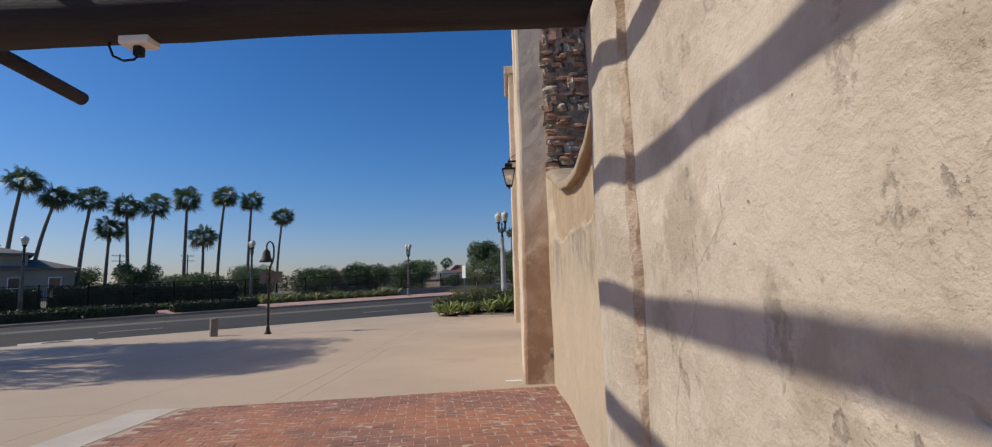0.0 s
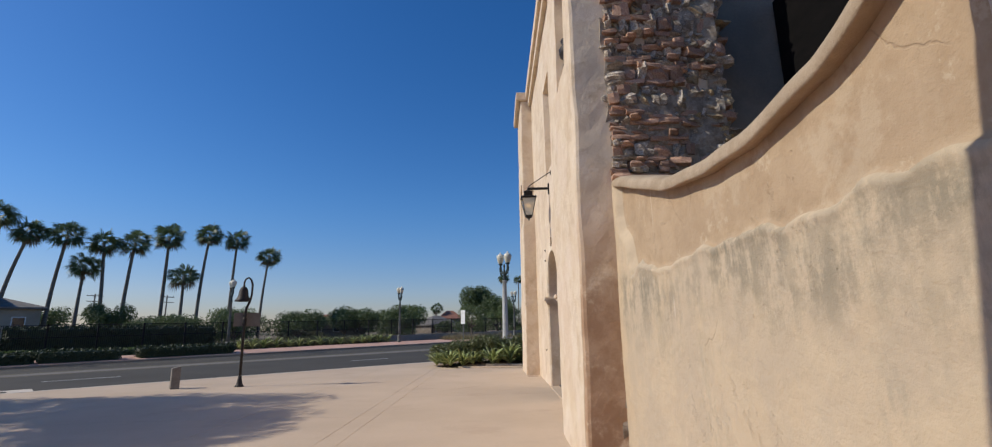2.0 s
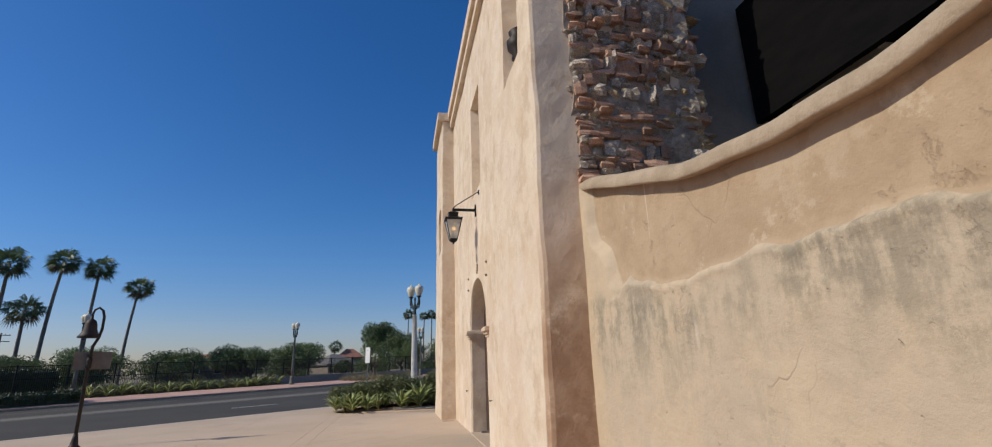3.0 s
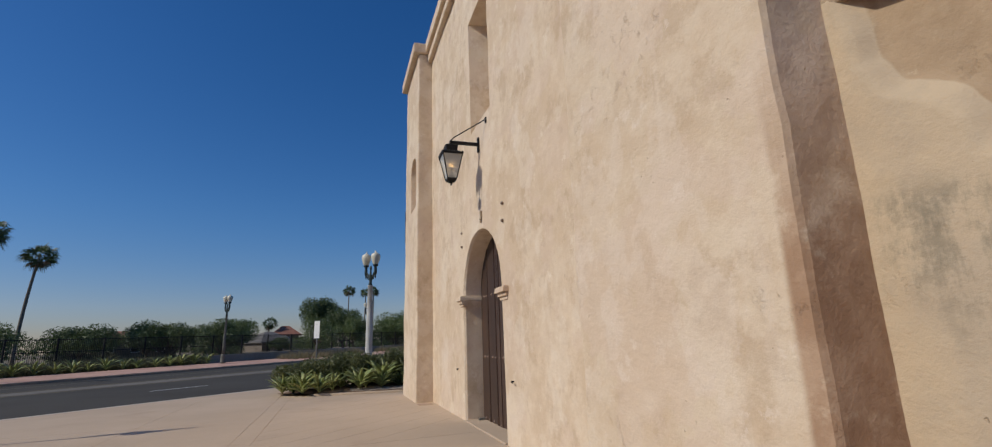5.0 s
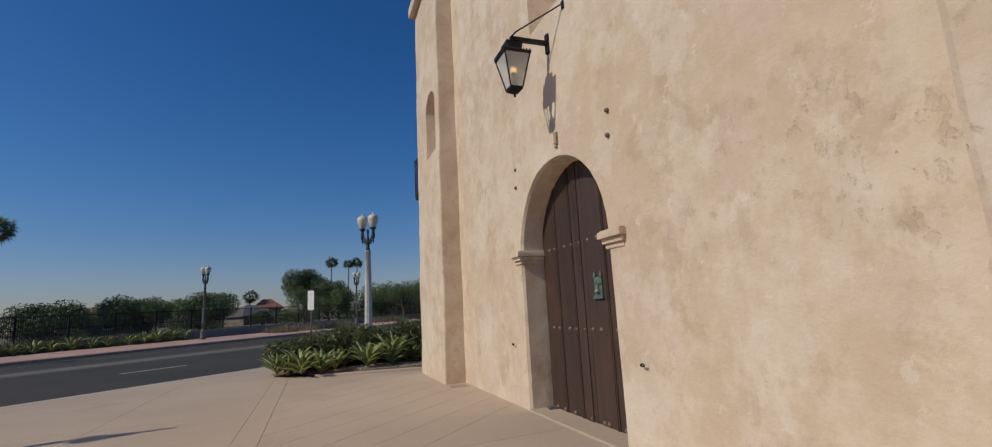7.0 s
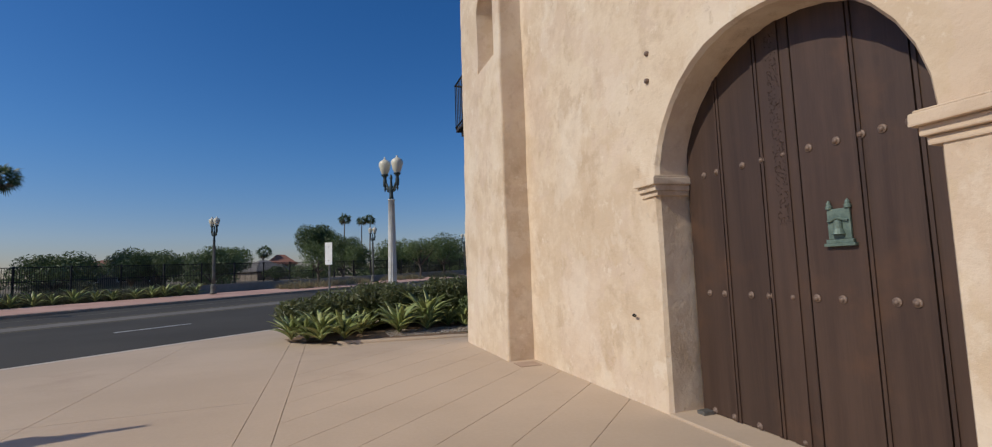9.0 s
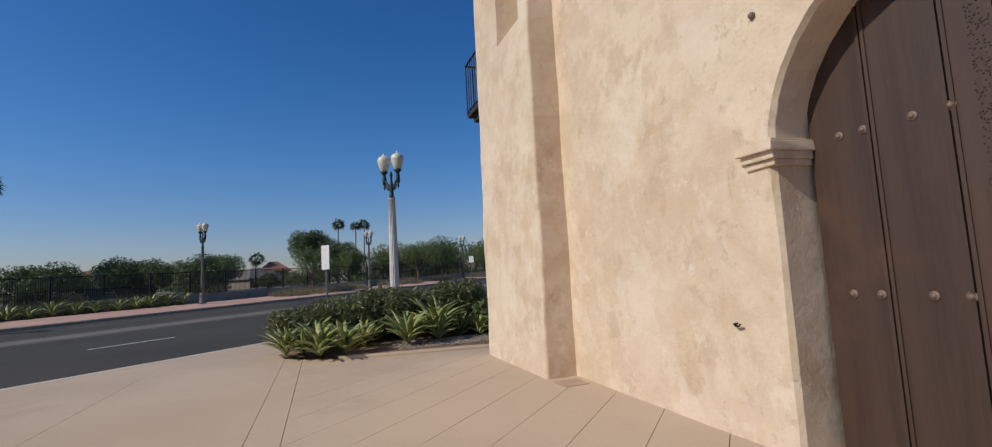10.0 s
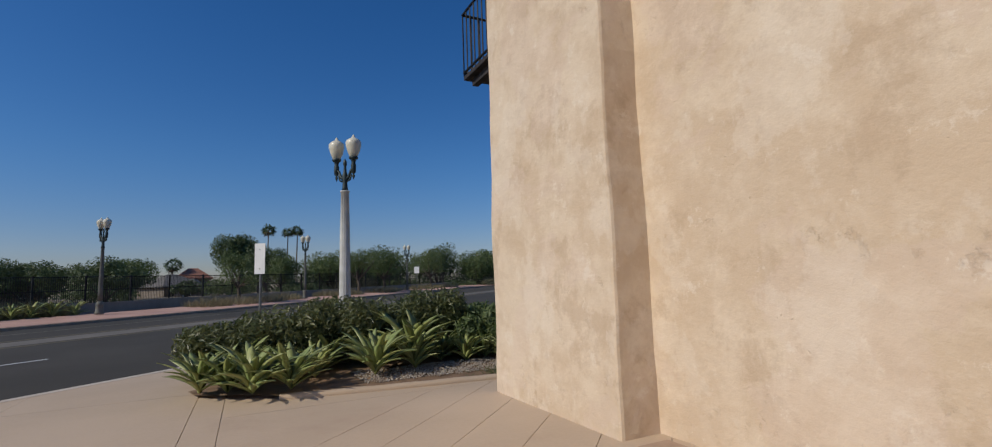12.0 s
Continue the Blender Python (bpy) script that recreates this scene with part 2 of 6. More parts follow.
M = {
    "facade": plaster("facade_plaster", (0.62, 0.478, 0.33), (0.71, 0.578, 0.425), (0.47, 0.335, 0.215), (0.78, 0.68, 0.55), crack=0.02, blotch=0.75, relief=0.62, lumps=1.0, streaks=0.25),
    "buttress": plaster("buttress_plaster", (0.63, 0.49, 0.34), (0.69, 0.565, 0.415), (0.48, 0.345, 0.22), (0.75, 0.64, 0.525), crack=0.02, blotch=0.8, relief=0.75, side_brown=(8.76, (0.36, 0.22, 0.13), (0.46, 0.31, 0.20))),
    "garden": plaster("garden_wall_plaster", (0.385, 0.275, 0.17), (0.45, 0.33, 0.21), (0.34, 0.24, 0.145), (0.55, 0.45, 0.32), low_dirt=(2.05, (0.50, 0.405, 0.29), 0.88), streaks=0.3, relief=0.7, crack=0.25, pink=(0.44, 0.33, 0.22)),
    "old_wall": plaster("old_wall_plaster", (0.45, 0.37, 0.275), (0.56, 0.475, 0.37), (0.34, 0.275, 0.195), (0.71, 0.615, 0.50), streaks=0.4, relief=0.9, blotch=0.95, crack=0.6, pink=(0.63, 0.52, 0.42), lumps=1.6),
    "crumbled": surface("crumbled_render", (0.36, 0.26, 0.18), (0.54, 0.43, 0.32), 7, 40, 0.96, 1.0, 0.03),
    "cap": surface("cap_render", (0.33, 0.25, 0.165), (0.43, 0.335, 0.235), 5.0, 60, 0.95, 0.9, 0.015, stain=(0.24, 0.18, 0.115), stain_scale=2.5),
    # plaster toned down: the shade on these walls is put into the colour
    "shade_wall": surface("shade_dark_plaster", (0.17, 0.145, 0.115), (0.23, 0.20, 0.16), 1.2, 30),
    "mortar": surface("mortar", (0.24, 0.19, 0.14), (0.46, 0.39, 0.31), 9, 50, 0.95, 1.0, 0.06),
    "red_brick": surface("red_brick", (0.33, 0.175, 0.115), (0.50, 0.33, 0.225), 9, 70, 0.92, 0.6, 0.01, per_object=0.35),
    "field_stone": surface("field_stone", (0.32, 0.23, 0.14), (0.52, 0.41, 0.25), 11, 40, 0.92, 0.8, 0.02, per_object=0.3),
    "grey_stone": surface("grey_stone", (0.28, 0.235, 0.19), (0.56, 0.49, 0.41), 12, 40, 0.92, 0.8, 0.02, per_object=0.3),
    "paver_joint": surface("paver_joint", (0.20, 0.12, 0.09), (0.44, 0.34, 0.27), 1.3, 30, 0.95),
    "concrete": surface("plaza_concrete", (0.47, 0.36, 0.255), (0.53, 0.41, 0.295), 0.35, 25, 0.9, 0.12, 0.004, stain=(0.42, 0.31, 0.22), stain_scale=0.6),
    "pale_concrete": surface("pale_concrete", (0.52, 0.45, 0.37), (0.60, 0.53, 0.44), 1.5, 40, 0.9, 0.2, 0.005),
    "joint": surface("joint_filler", (0.32, 0.245, 0.18), (0.39, 0.30, 0.225), 4, 40, 0.95),
    "asphalt": surface("asphalt", (0.039, 0.033, 0.023), (0.053, 0.046, 0.034), 0.25, 90, 0.95, 0.35, 0.006, stain=(0.034, 0.030, 0.024), stain_scale=0.12),
    "road_paint": surface("road_paint", (0.45, 0.45, 0.44), (0.62, 0.62, 0.60), 6, 60, 0.8, 0.1),
    "road_buff": surface("worn_road_edge", (0.14, 0.125, 0.10), (0.18, 0.16, 0.13), 1.0, 60, 0.9, 0.1),
    "pink_walk": surface("pink_pavement", (0.46, 0.27, 0.20), (0.55, 0.34, 0.26), 0.8, 40, 0.9, 0.1),
    "earth": surface("dry_earth", (0.16, 0.13, 0.085), (0.24, 0.19, 0.12), 0.5, 15, 0.97, 0.5, 0.03, stain=(0.10, 0.10, 0.05)),
    "log": surface("weathered_log", (0.016, 0.014, 0.016), (0.040, 0.033, 0.032), 2.0, 40, 0.85, 0.7, 0.02, stretch=(0.25, 3, 3)),
    # near-black and far darker than timber: shade is painted into this colour
    "shade_black_timber": surface("shade_black_timber", (0.004, 0.004, 0.004), (0.007, 0.006, 0.006), 2.0, 30, 0.9, 0.3, 0.01, stretch=(1, 1, 4)),
    "iron": surface("black_iron", (0.012, 0.012, 0.013), (0.025, 0.024, 0.023), 8, 60, 0.55, 0.2, 0.003, metal=0.6),
}


# weak specular keeps the painted shade black in sun
M["shade_black_timber"].node_tree.nodes["Principled BSDF"].inputs["Specular IOR Level"].default_value = 0.08


def leaf_material(name, a, b, rough=0.5, through=0.25):
    m, nt, p = shader(name)
    geo = nt.nodes.new("ShaderNodeNewGeometry")
    info = nt.nodes.new("ShaderNodeObjectInfo")
    mixed = plus(nt, times(nt, geo.outputs["Random Per Island"], 0.7), times(nt, info.outputs["Random"], 0.3))
    nt.links.new(blend(nt, mixed, a, b), p.inputs["Base Color"])
    p.inputs["Roughness"].default_value = rough
    tr = nt.nodes.new("ShaderNodeBsdfTranslucent")
    nt.links.new(blend(nt, mixed, tuple(min(1, c * 1.3) for c in a), tuple(min(1, c * 1.3) for c in b)), tr.inputs["Color"])
    mix = nt.nodes.new("ShaderNodeMixShader")
    mix.inputs[0].default_value = through
    nt.links.new(p.outputs[0], mix.inputs[1])
    nt.links.new(tr.outputs[0], mix.inputs[2])
    nt.links.new(mix.outputs[0], nt.nodes["Material Output"].inputs["Surface"])
    return m


def agave_material():
    m, nt, p = shader("agave_leaf")
    v = coords(nt)
    info = nt.nodes.new("ShaderNodeObjectInfo")
    stripe = noise_node(nt, v, 6, 4, 0.6, (6, 0.6, 1))
    col = blend(nt, ramp(nt, stripe, 0.35, 0.65), (0.15, 0.205, 0.06), (0.28, 0.335, 0.13))
    col = blend(nt, times(nt, info.outputs["Random"], 0.45), col, (0.45, 0.43, 0.15))
    nt.links.new(col, p.inputs["Base Color"])
    p.inputs["Roughness"].default_value = 0.45
    bump(nt, p, stripe, 0.2, 0.01)
    return m


def glass_material():
    m, nt, p = shader("lantern_glass")
    p.inputs["Base Color"].default_value = (0.75, 0.74, 0.68, 1)
    p.inputs["Roughness"].default_value = 0.15
    clear = nt.nodes.new("ShaderNodeBsdfTransparent")
    clear.inputs["Color"].default_value = (0.92, 0.92, 0.9, 1)
    mix = nt.nodes.new("ShaderNodeMixShader")
    mix.inputs[0].default_value = 0.42
    nt.links.new(clear.outputs[0], mix.inputs[1])
    nt.links.new(p.outputs[0], mix.inputs[2])
    nt.links.new(mix.outputs[0], nt.nodes["Material Output"].inputs["Surface"])
    return m


def glow(name, colour, strength):
    m, nt, p = shader(name)
    p.inputs["Base Color"].default_value = (*colour, 1)
    p.inputs["Emission Color"].default_value = (*colour, 1)
    p.inputs["Emission Strength"].default_value = strength
    return m


M.update({
    "white_paint": surface("white_paint", (0.72, 0.72, 0.70), (0.82, 0.82, 0.80), 2, 40, 0.6, 0.08, 0.003),
    "door_wood": surface("door_planks", (0.046, 0.025, 0.017), (0.070, 0.040, 0.027), 1.4, 16, 0.55, 0.25, 0.004, stain=(0.095, 0.048, 0.026), stain_scale=1.3, stain_amount=(0.52, 0.72), stretch=(5, 5, 0.3), per_object=0.12),
    "door_stud": surface("door_stud", (0.16, 0.11, 0.085), (0.24, 0.17, 0.13), 20, 90, 0.6, 0.4, 0.004, metal=0.3),
    "bronze": surface("verdigris_bronze", (0.10, 0.145, 0.12), (0.17, 0.23, 0.19), 14, 80, 0.6, 0.5, 0.004, metal=0.3, stain=(0.06, 0.07, 0.055), stain_scale=12),
    "bell_metal": surface("dark_bell_metal", (0.024, 0.019, 0.017), (0.045, 0.036, 0.031), 6, 60, 0.6, 0.3, 0.004, metal=0.5),
    "lamp_green": surface("dark_green_cast_iron", (0.02, 0.035, 0.035), (0.04, 0.06, 0.06), 8, 60, 0.5, 0.2, 0.003, metal=0.2),
    "lamp_shaft": surface("white_fluted_shaft", (0.55, 0.54, 0.50), (0.66, 0.65, 0.61), 3, 60, 0.7, 0.15, 0.004),
    "grey_shaft": surface("grey_green_shaft", (0.12, 0.12, 0.10), (0.17, 0.17, 0.14), 3, 60, 0.7, 0.15, 0.004),
    "globe": surface("frosted_globe", (0.62, 0.58, 0.45), (0.72, 0.68, 0.55), 5, 60, 0.35, 0.05, 0.002),
    "galvanised": surface("galvanised_steel", (0.16, 0.16, 0.15), (0.24, 0.24, 0.23), 8, 60, 0.5, 0.1, 0.002, metal=0.6),
    "stone_bollard": surface("bollard_concrete", (0.17, 0.15, 0.13), (0.24, 0.215, 0.185), 5, 60, 0.9, 0.4, 0.006),
    "gravel": surface("gravel_bed", (0.26, 0.20, 0.15), (0.50, 0.45, 0.38), 40, 120, 0.95, 1.0, 0.02),
    "soil": surface("brown_soil", (0.17, 0.105, 0.06), (0.25, 0.16, 0.095), 6, 60, 0.97, 0.8, 0.02),
    "palm_trunk": surface("palm_trunk", (0.13, 0.11, 0.09), (0.22, 0.19, 0.15), 2, 30, 0.95, 0.8, 0.03, stretch=(1, 1, 5)),
    "bark": surface("bark", (0.075, 0.06, 0.045), (0.13, 0.105, 0.08), 4, 40, 0.95, 0.8, 0.02, stretch=(2, 2, 0.5)),
    "palm_leaf": leaf_material("palm_leaf", (0.05, 0.085, 0.035), (0.10, 0.14, 0.065), 0.45, 0.25),
    "dead_frond": leaf_material("dead_frond", (0.10, 0.075, 0.04), (0.16, 0.12, 0.07), 0.8, 0.1),
    "tree_leaf": leaf_material("tree_leaf", (0.050, 0.080, 0.028), (0.12, 0.16, 0.06), 0.55, 0.25),
    "pale_leaf": leaf_material("pale_tree_leaf", (0.07, 0.11, 0.03), (0.15, 0.19, 0.07), 0.55, 0.3),
    "shrub_leaf": leaf_material("shrub_leaf", (0.06, 0.085, 0.028), (0.20, 0.20, 0.075), 0.4, 0.3),
    "hedge_leaf": leaf_material("hedge_leaf", (0.022, 0.034, 0.012), (0.05, 0.068, 0.022), 0.6, 0.1),
    "dry_grass": leaf_material("dry_grass", (0.16, 0.15, 0.08), (0.30, 0.25, 0.15), 0.8, 0.2),
    "grey_brush": leaf_material("grey_brush", (0.09, 0.10, 0.055), (0.17, 0.17, 0.10), 0.8, 0.2),
    "agave": agave_material(),
    "glass": glass_material(),
    "flame": glow("lamp_flame", (1.0, 0.62, 0.25), 3.0),
    "low_wall": surface("low_concrete_wall", (0.24, 0.21, 0.18), (0.31, 0.275, 0.24), 1, 30, 0.9, 0.2, 0.006),
    "house_white": surface("white_stucco", (0.27, 0.235, 0.185), (0.34, 0.30, 0.24), 0.6, 20, 0.9),
    "house_tan": surface("tan_stucco", (0.20, 0.165, 0.13), (0.27, 0.22, 0.175), 0.6, 20, 0.9),
    "roof_tile": surface("red_roof_tile", (0.22, 0.09, 0.06), (0.30, 0.14, 0.09), 1.5, 30, 0.9, 0.4, 0.03),
    "roof_grey": surface("grey_roof", (0.13, 0.12, 0.11), (0.19, 0.175, 0.16), 1.5, 30, 0.9, 0.4, 0.03),
    "dark_pane": surface("dark_window_pane", (0.02, 0.025, 0.03), (0.03, 0.035, 0.04), 1, 10, 0.15, 0.0),
    "wood_grey": surface("grey_pole_wood", (0.09, 0.075, 0.06), (0.14, 0.12, 0.10), 2, 30, 0.9, 0.4, 0.01, stretch=(1, 1, 0.2)),
})
M["dry_lawn"] = surface("dull_lawn", (0.055, 0.07, 0.028), (0.10, 0.105, 0.045), 1.2, 40, 0.95, 0.8, 0.03, stain=(0.15, 0.12, 0.07), stain_scale=0.5)
M["plate_back"] = surface("sign_back", (0.13, 0.105, 0.085), (0.18, 0.15, 0.12), 3, 40, 0.7, 0.1)
M["road_yellow"] = surface("faded_yellow_paint", (0.16, 0.125, 0.06), (0.20, 0.155, 0.075), 6, 60, 0.85, 0.1)


def paver_material(name, single):
    """Worn red brick: orange and purple-brown drifts across the floor, pale rubbed faces."""
    m, nt, p = shader(name)
    geo = nt.nodes.new("ShaderNodeNewGeometry")
    v = geo.outputs["Position"]
    pick = nt.nodes.new("ShaderNodeObjectInfo").outputs["Random"] if single else geo.outputs["Random Per Island"]
    col = blend(nt, pick, (0.36, 0.165, 0.11), (0.25, 0.125, 0.095))
    col = blend(nt, times(nt, ramp(nt, noise_node(nt, v, 0.55, 5, 0.6), 0.47, 0.55), 0.85), col, blend(nt, pick, (0.48, 0.20, 0.105), (0.40, 0.175, 0.10)))
    col = blend(nt, times(nt, ramp(nt, noise_node(nt, v, 1.1, 5, 0.6), 0.56, 0.66), 0.5), col, (0.24, 0.135, 0.11))
    worn = times(nt, ramp(nt, noise_node(nt, v, 9, 6, 0.7, (0.45, 1.6, 1)), 0.55, 0.63), ramp(nt, noise_node(nt, v, 0.9, 4, 0.6), 0.42, 0.58))
    col = blend(nt, times(nt, worn, 0.85), col, (0.60, 0.48, 0.39))
    nt.links.new(col, p.inputs["Base Color"])
    p.inputs["Roughness"].default_value = 0.85
    bump(nt, p, noise_node(nt, v, 50, 4, 0.7), 0.5, 0.006)
    return m


M["paver"], M["paver_many"] = paver_material("brick_paver", True), paver_material("brick_paver_many", False)
M["patch"] = surface("patched_concrete", (0.37, 0.26, 0.185), (0.43, 0.31, 0.225), 4, 50, 0.9, 0.3, 0.005)
from mathutils.bvhtree import BVHTree


# ---- mesh helpers ----
def mesh_object(name, bm, material, parent=None, smooth=False):
    me = bpy.data.meshes.new(name)
    bmesh.ops.recalc_face_normals(bm, faces=bm.faces)
    bm.to_mesh(me)
    bm.free()
    if smooth:
        me.shade_smooth()
    ob = new(name, me)
    if material:
        me.materials.append(M[material])
    ob.parent = parent
    return ob


def thing(name, bm, material, label, category, group="", kind="", smooth=False, at=None):
    ob = mesh_object(name, bm, material, None, smooth)
    if at is not None:
        ob.matrix_basis = at
    return tagged(ob, label, category, group, kind)


def base(name, label, category, group="", kind="", at=None):
    ob = new(name)
    ob.empty_display_size = 0.1
    if at is not None:
        ob.matrix_basis = at
    return tagged(ob, label, category, group, kind)


def part(name, bm, material, parent, label="", smooth=False):
    return tagged(mesh_object(name, bm, material, parent, smooth), label)


def box(bm, lo, hi, m=None, bevel=0.0):
    c = [(a + b) / 2 for a, b in zip(lo, hi)]
    s = [b - a for a, b in zip(lo, hi)]
    g = bmesh.ops.create_cube(bm, size=1, matrix=(m or Matrix()) @ Matrix.Translation(c) @ Matrix.Diagonal((*s, 1)))
    if bevel:
        edges = list({e for v in g["verts"] for e in v.link_edges})
        bmesh.ops.bevel(bm, geom=edges, offset=bevel, segments=2, affect="EDGES", profile=0.6)
    return bm


def boxes(*spans, bevel=0.0):
    bm = bmesh.new()
    for lo, hi in spans:
        box(bm, lo, hi, bevel=bevel)
    return bm


def tube(bm, pts, radii, segs=10, caps=True, squash=1.0):
    """A tapered tube through points."""
    pts = [Vector(p) for p in pts]
    if not isinstance(radii, (list, tuple)):
        radii = [radii] * len(pts)
    rings, side = [], None
    for i, p in enumerate(pts):
        way = (pts[min(i + 1, len(pts) - 1)] - pts[max(i - 1, 0)]).normalized()
        if side is None:
            side = way.orthogonal().normalized()
        side = (side - way * side.dot(way)).normalized()
        other = way.cross(side)
        rings.append([bm.verts.new(p + (side * math.cos(a) + other * math.sin(a) * squash) * radii[i]) for a in [2 * math.pi * k / segs for k in range(segs)]])
    for a, b in zip(rings, rings[1:]):
        for k in range(segs):
            bm.faces.new((a[k], a[(k + 1) % segs], b[(k + 1) % segs], b[k]))
    if caps:
        bm.faces.new(rings[0][::-1])
        bm.faces.new(rings[-1])
    return bm


def lathe(bm, profile, segs=20, m=None, wave=0.0, flutes=0):
    """Turns (radius, height) pairs round the z axis."""
    m = m or Matrix()
    rings = []
    for r, z in profile:
        ring = []
        for k in range(segs):
            a = 2 * math.pi * k / segs
            rr = r * (1 + wave * math.cos(a * flutes)) if flutes else r
            ring.append(bm.verts.new(m @ Vector((rr * math.cos(a), rr * math.sin(a), z))))
        rings.append(ring)
    for a, b in zip(rings, rings[1:]):
        for k in range(segs):
            bm.faces.new((a[k], a[(k + 1) % segs], b[(k + 1) % segs], b[k]))
    bm.faces.new(rings[0][::-1])
    bm.faces.new(rings[-1])
    return bm


def prism(bm, outline, axis_lo, axis_hi, axis="x", shrink=None):
    """A prism of an outline of (y, z) pairs along x; shrink gives another outline for the far end."""
    a = [bm.verts.new((axis_lo, y, z)) for y, z in outline]
    b = [bm.verts.new((axis_hi, y, z)) for y, z in (shrink or outline)]
    n = len(a)
    bm.faces.new(a)
    bm.faces.new(b[::-1])
    for i in range(n):
        bm.faces.new((a[i], b[i], b[(i + 1) % n], a[(i + 1) % n]))
    return bm


def wavy_block(lo, hi, step=0.22, amount=0.014, batter=0.0, round_edge=0.035, seed=0.0):
    """A plastered block: a box of small faces with softened edges and an uneven, hand-worked surface."""
    bm = bmesh.new()
    n = [max(1, round((b - a) / step)) for a, b in zip(lo, hi)]

    def grid(axis, value):
        u, v = [k for k in range(3) if k != axis]
        rows = []
        for i in range(n[u] + 1):
            row = []
            for j in range(n[v] + 1):
                p = [0, 0, 0]
                p[axis] = value
                p[u] = lo[u] + (hi[u] - lo[u]) * i / n[u]
                p[v] = lo[v] + (hi[v] - lo[v]) * j / n[v]
                row.append(bm.verts.new(p))
            rows.append(row)
        for i in range(n[u]):
            for j in range(n[v]):
                bm.faces.new((rows[i][j], rows[i + 1][j], rows[i + 1][j + 1], rows[i][j + 1]))
    for axis in range(3):
        grid(axis, lo[axis])
        grid(axis, hi[axis])
    bmesh.ops.remove_doubles(bm, verts=bm.verts, dist=1e-4)
    bmesh.ops.recalc_face_normals(bm, faces=bm.faces)
    if round_edge:
        sharp = [e for e in bm.edges if len(e.link_faces) == 2 and e.calc_face_angle(0) > 1]
        bmesh.ops.bevel(bm, geom=sharp, offset=round_edge, segments=2, affect="EDGES", profile=0.5)
    top, bottom = hi[2], lo[2]
    for v in bm.verts:
        p = v.co + Vector((seed, seed * 1.7, 0))
        d = Vector((noise.noise(p * 1.1), noise.noise(p * 1.1 + Vector((9, 3, 1))), 0)) * amount * 1.3
        d += Vector((noise.noise(p * 3.7), noise.noise(p * 3.7 + Vector((4, 7, 2))), 0)) * amount * 0.6
        v.co += d
        if batter and top > bottom:
            v.co.x += batter * (v.co.z - bottom) / (top - bottom) if v.co.x < (lo[0] + hi[0]) / 2 else 0
    return bm


def carved(ob, cutters):
    """Cuts the shapes of the cutter meshes out of ob for good."""
    for bm in cutters:
        c = mesh_object("cutter", bm, None)
        mod = ob.modifiers.new("cut", "BOOLEAN")
        mod.operation, mod.object, mod.solver = "DIFFERENCE", c, "EXACT"
        bpy.context.view_layer.update()
        me = bpy.data.meshes.new_from_object(ob.evaluated_get(bpy.context.evaluated_depsgraph_get()))
        ob.modifiers.clear()
        ob.data = me
        bpy.data.objects.remove(c)
    return ob


def arch_outline(y0, y1, z0, spring, top, n=18):
    c, r = (y0 + y1) / 2, (y1 - y0) / 2
    pts = [(y0, z0), (y1, z0), (y1, spring)]
    pts += [(c + r * math.cos(math.pi * k / n), spring + (top - spring) * math.sin(math.pi * k / n)) for k in range(1, n)]
    return pts + [(y0, spring)]


# ---- the lie of the land: d runs across the road from its near kerb, u along it ----
ROAD = 15.0
K = math.sqrt(0.5)


def far_level(u):
    return max(0.04, 0.27 + 0.012 * (min(max(u, -25), 80) - 15))


def level(d, u):
    if d <= 0:
        return -0.10
    if d <= ROAD:
        return -0.10 + (far_level(u) - 0.05) * d / ROAD
    return far_level(u) - 0.02


def land(d, u, z=None, lift=0.0):
    D = d + 31.7 * K
    return Vector(((u - D) * K, (u + D) * K, (level(d, u) if z is None else z) + lift))


def strip(d0, d1, u0, u1, n_u, lift=0.0, thick=0.0, flat=None, n_d=1):
    """A band of ground that follows the land."""
    bm = bmesh.new()
    top = [[bm.verts.new(land(d0 + (d1 - d0) * j / n_d, u0 + (u1 - u0) * i / n_u, flat, lift)) for j in range(n_d + 1)] for i in range(n_u + 1)]
    for i in range(n_u):
        for j in range(n_d):
            bm.faces.new((top[i][j], top[i + 1][j], top[i + 1][j + 1], top[i][j + 1]))
    if thick:
        g = bmesh.ops.extrude_face_region(bm, geom=list(bm.faces))
        bmesh.ops.translate(bm, verts=[v for v in g["geom"] if isinstance(v, bmesh.types.BMVert)], vec=(0, 0, -thick))
    return bm


def ground_sheet():
    bm = bmesh.new()
    ds = [-3000, -200, -80, -30, -2, 0, 5, 10, ROAD, 20, 30, 60, 150, 500, 3000]
    us = [-3000, -300, -80, -25, 0, 15, 30, 45, 60, 80, 200, 500, 3000]
    vs = [[bm.verts.new(land(d, u, None, -0.16 if d <= 0 else -0.03)) for d in ds] for u in us]
    for i in range(len(us) - 1):
        for j in range(len(ds) - 1):
            bm.faces.new((vs[i][j], vs[i + 1][j], vs[i + 1][j + 1], vs[i][j + 1]))
    return bm


thing("ground", ground_sheet(), "earth", "dry brown earth that reaches to the horizon", "ground", kind="structure")
thing("road", strip(0.0, ROAD, -150, 260, 60, 0.0, n_d=6), "asphalt", "dark grey worn asphalt street with faded lane marks", "road", kind="structure")
thing("pavement_far", strip(ROAD, ROAD + 3.4, -150, 260, 60, 0.13, 0.3), "pink_walk", "pink concrete pavement across the street", "pavement", kind="structure")
thing("kerb_far", strip(ROAD - 0.16, ROAD - 0.002, -150, 260, 60, 0.115, 0.3), "joint", "dark concrete kerb of the far pavement", "kerb", kind="structure")

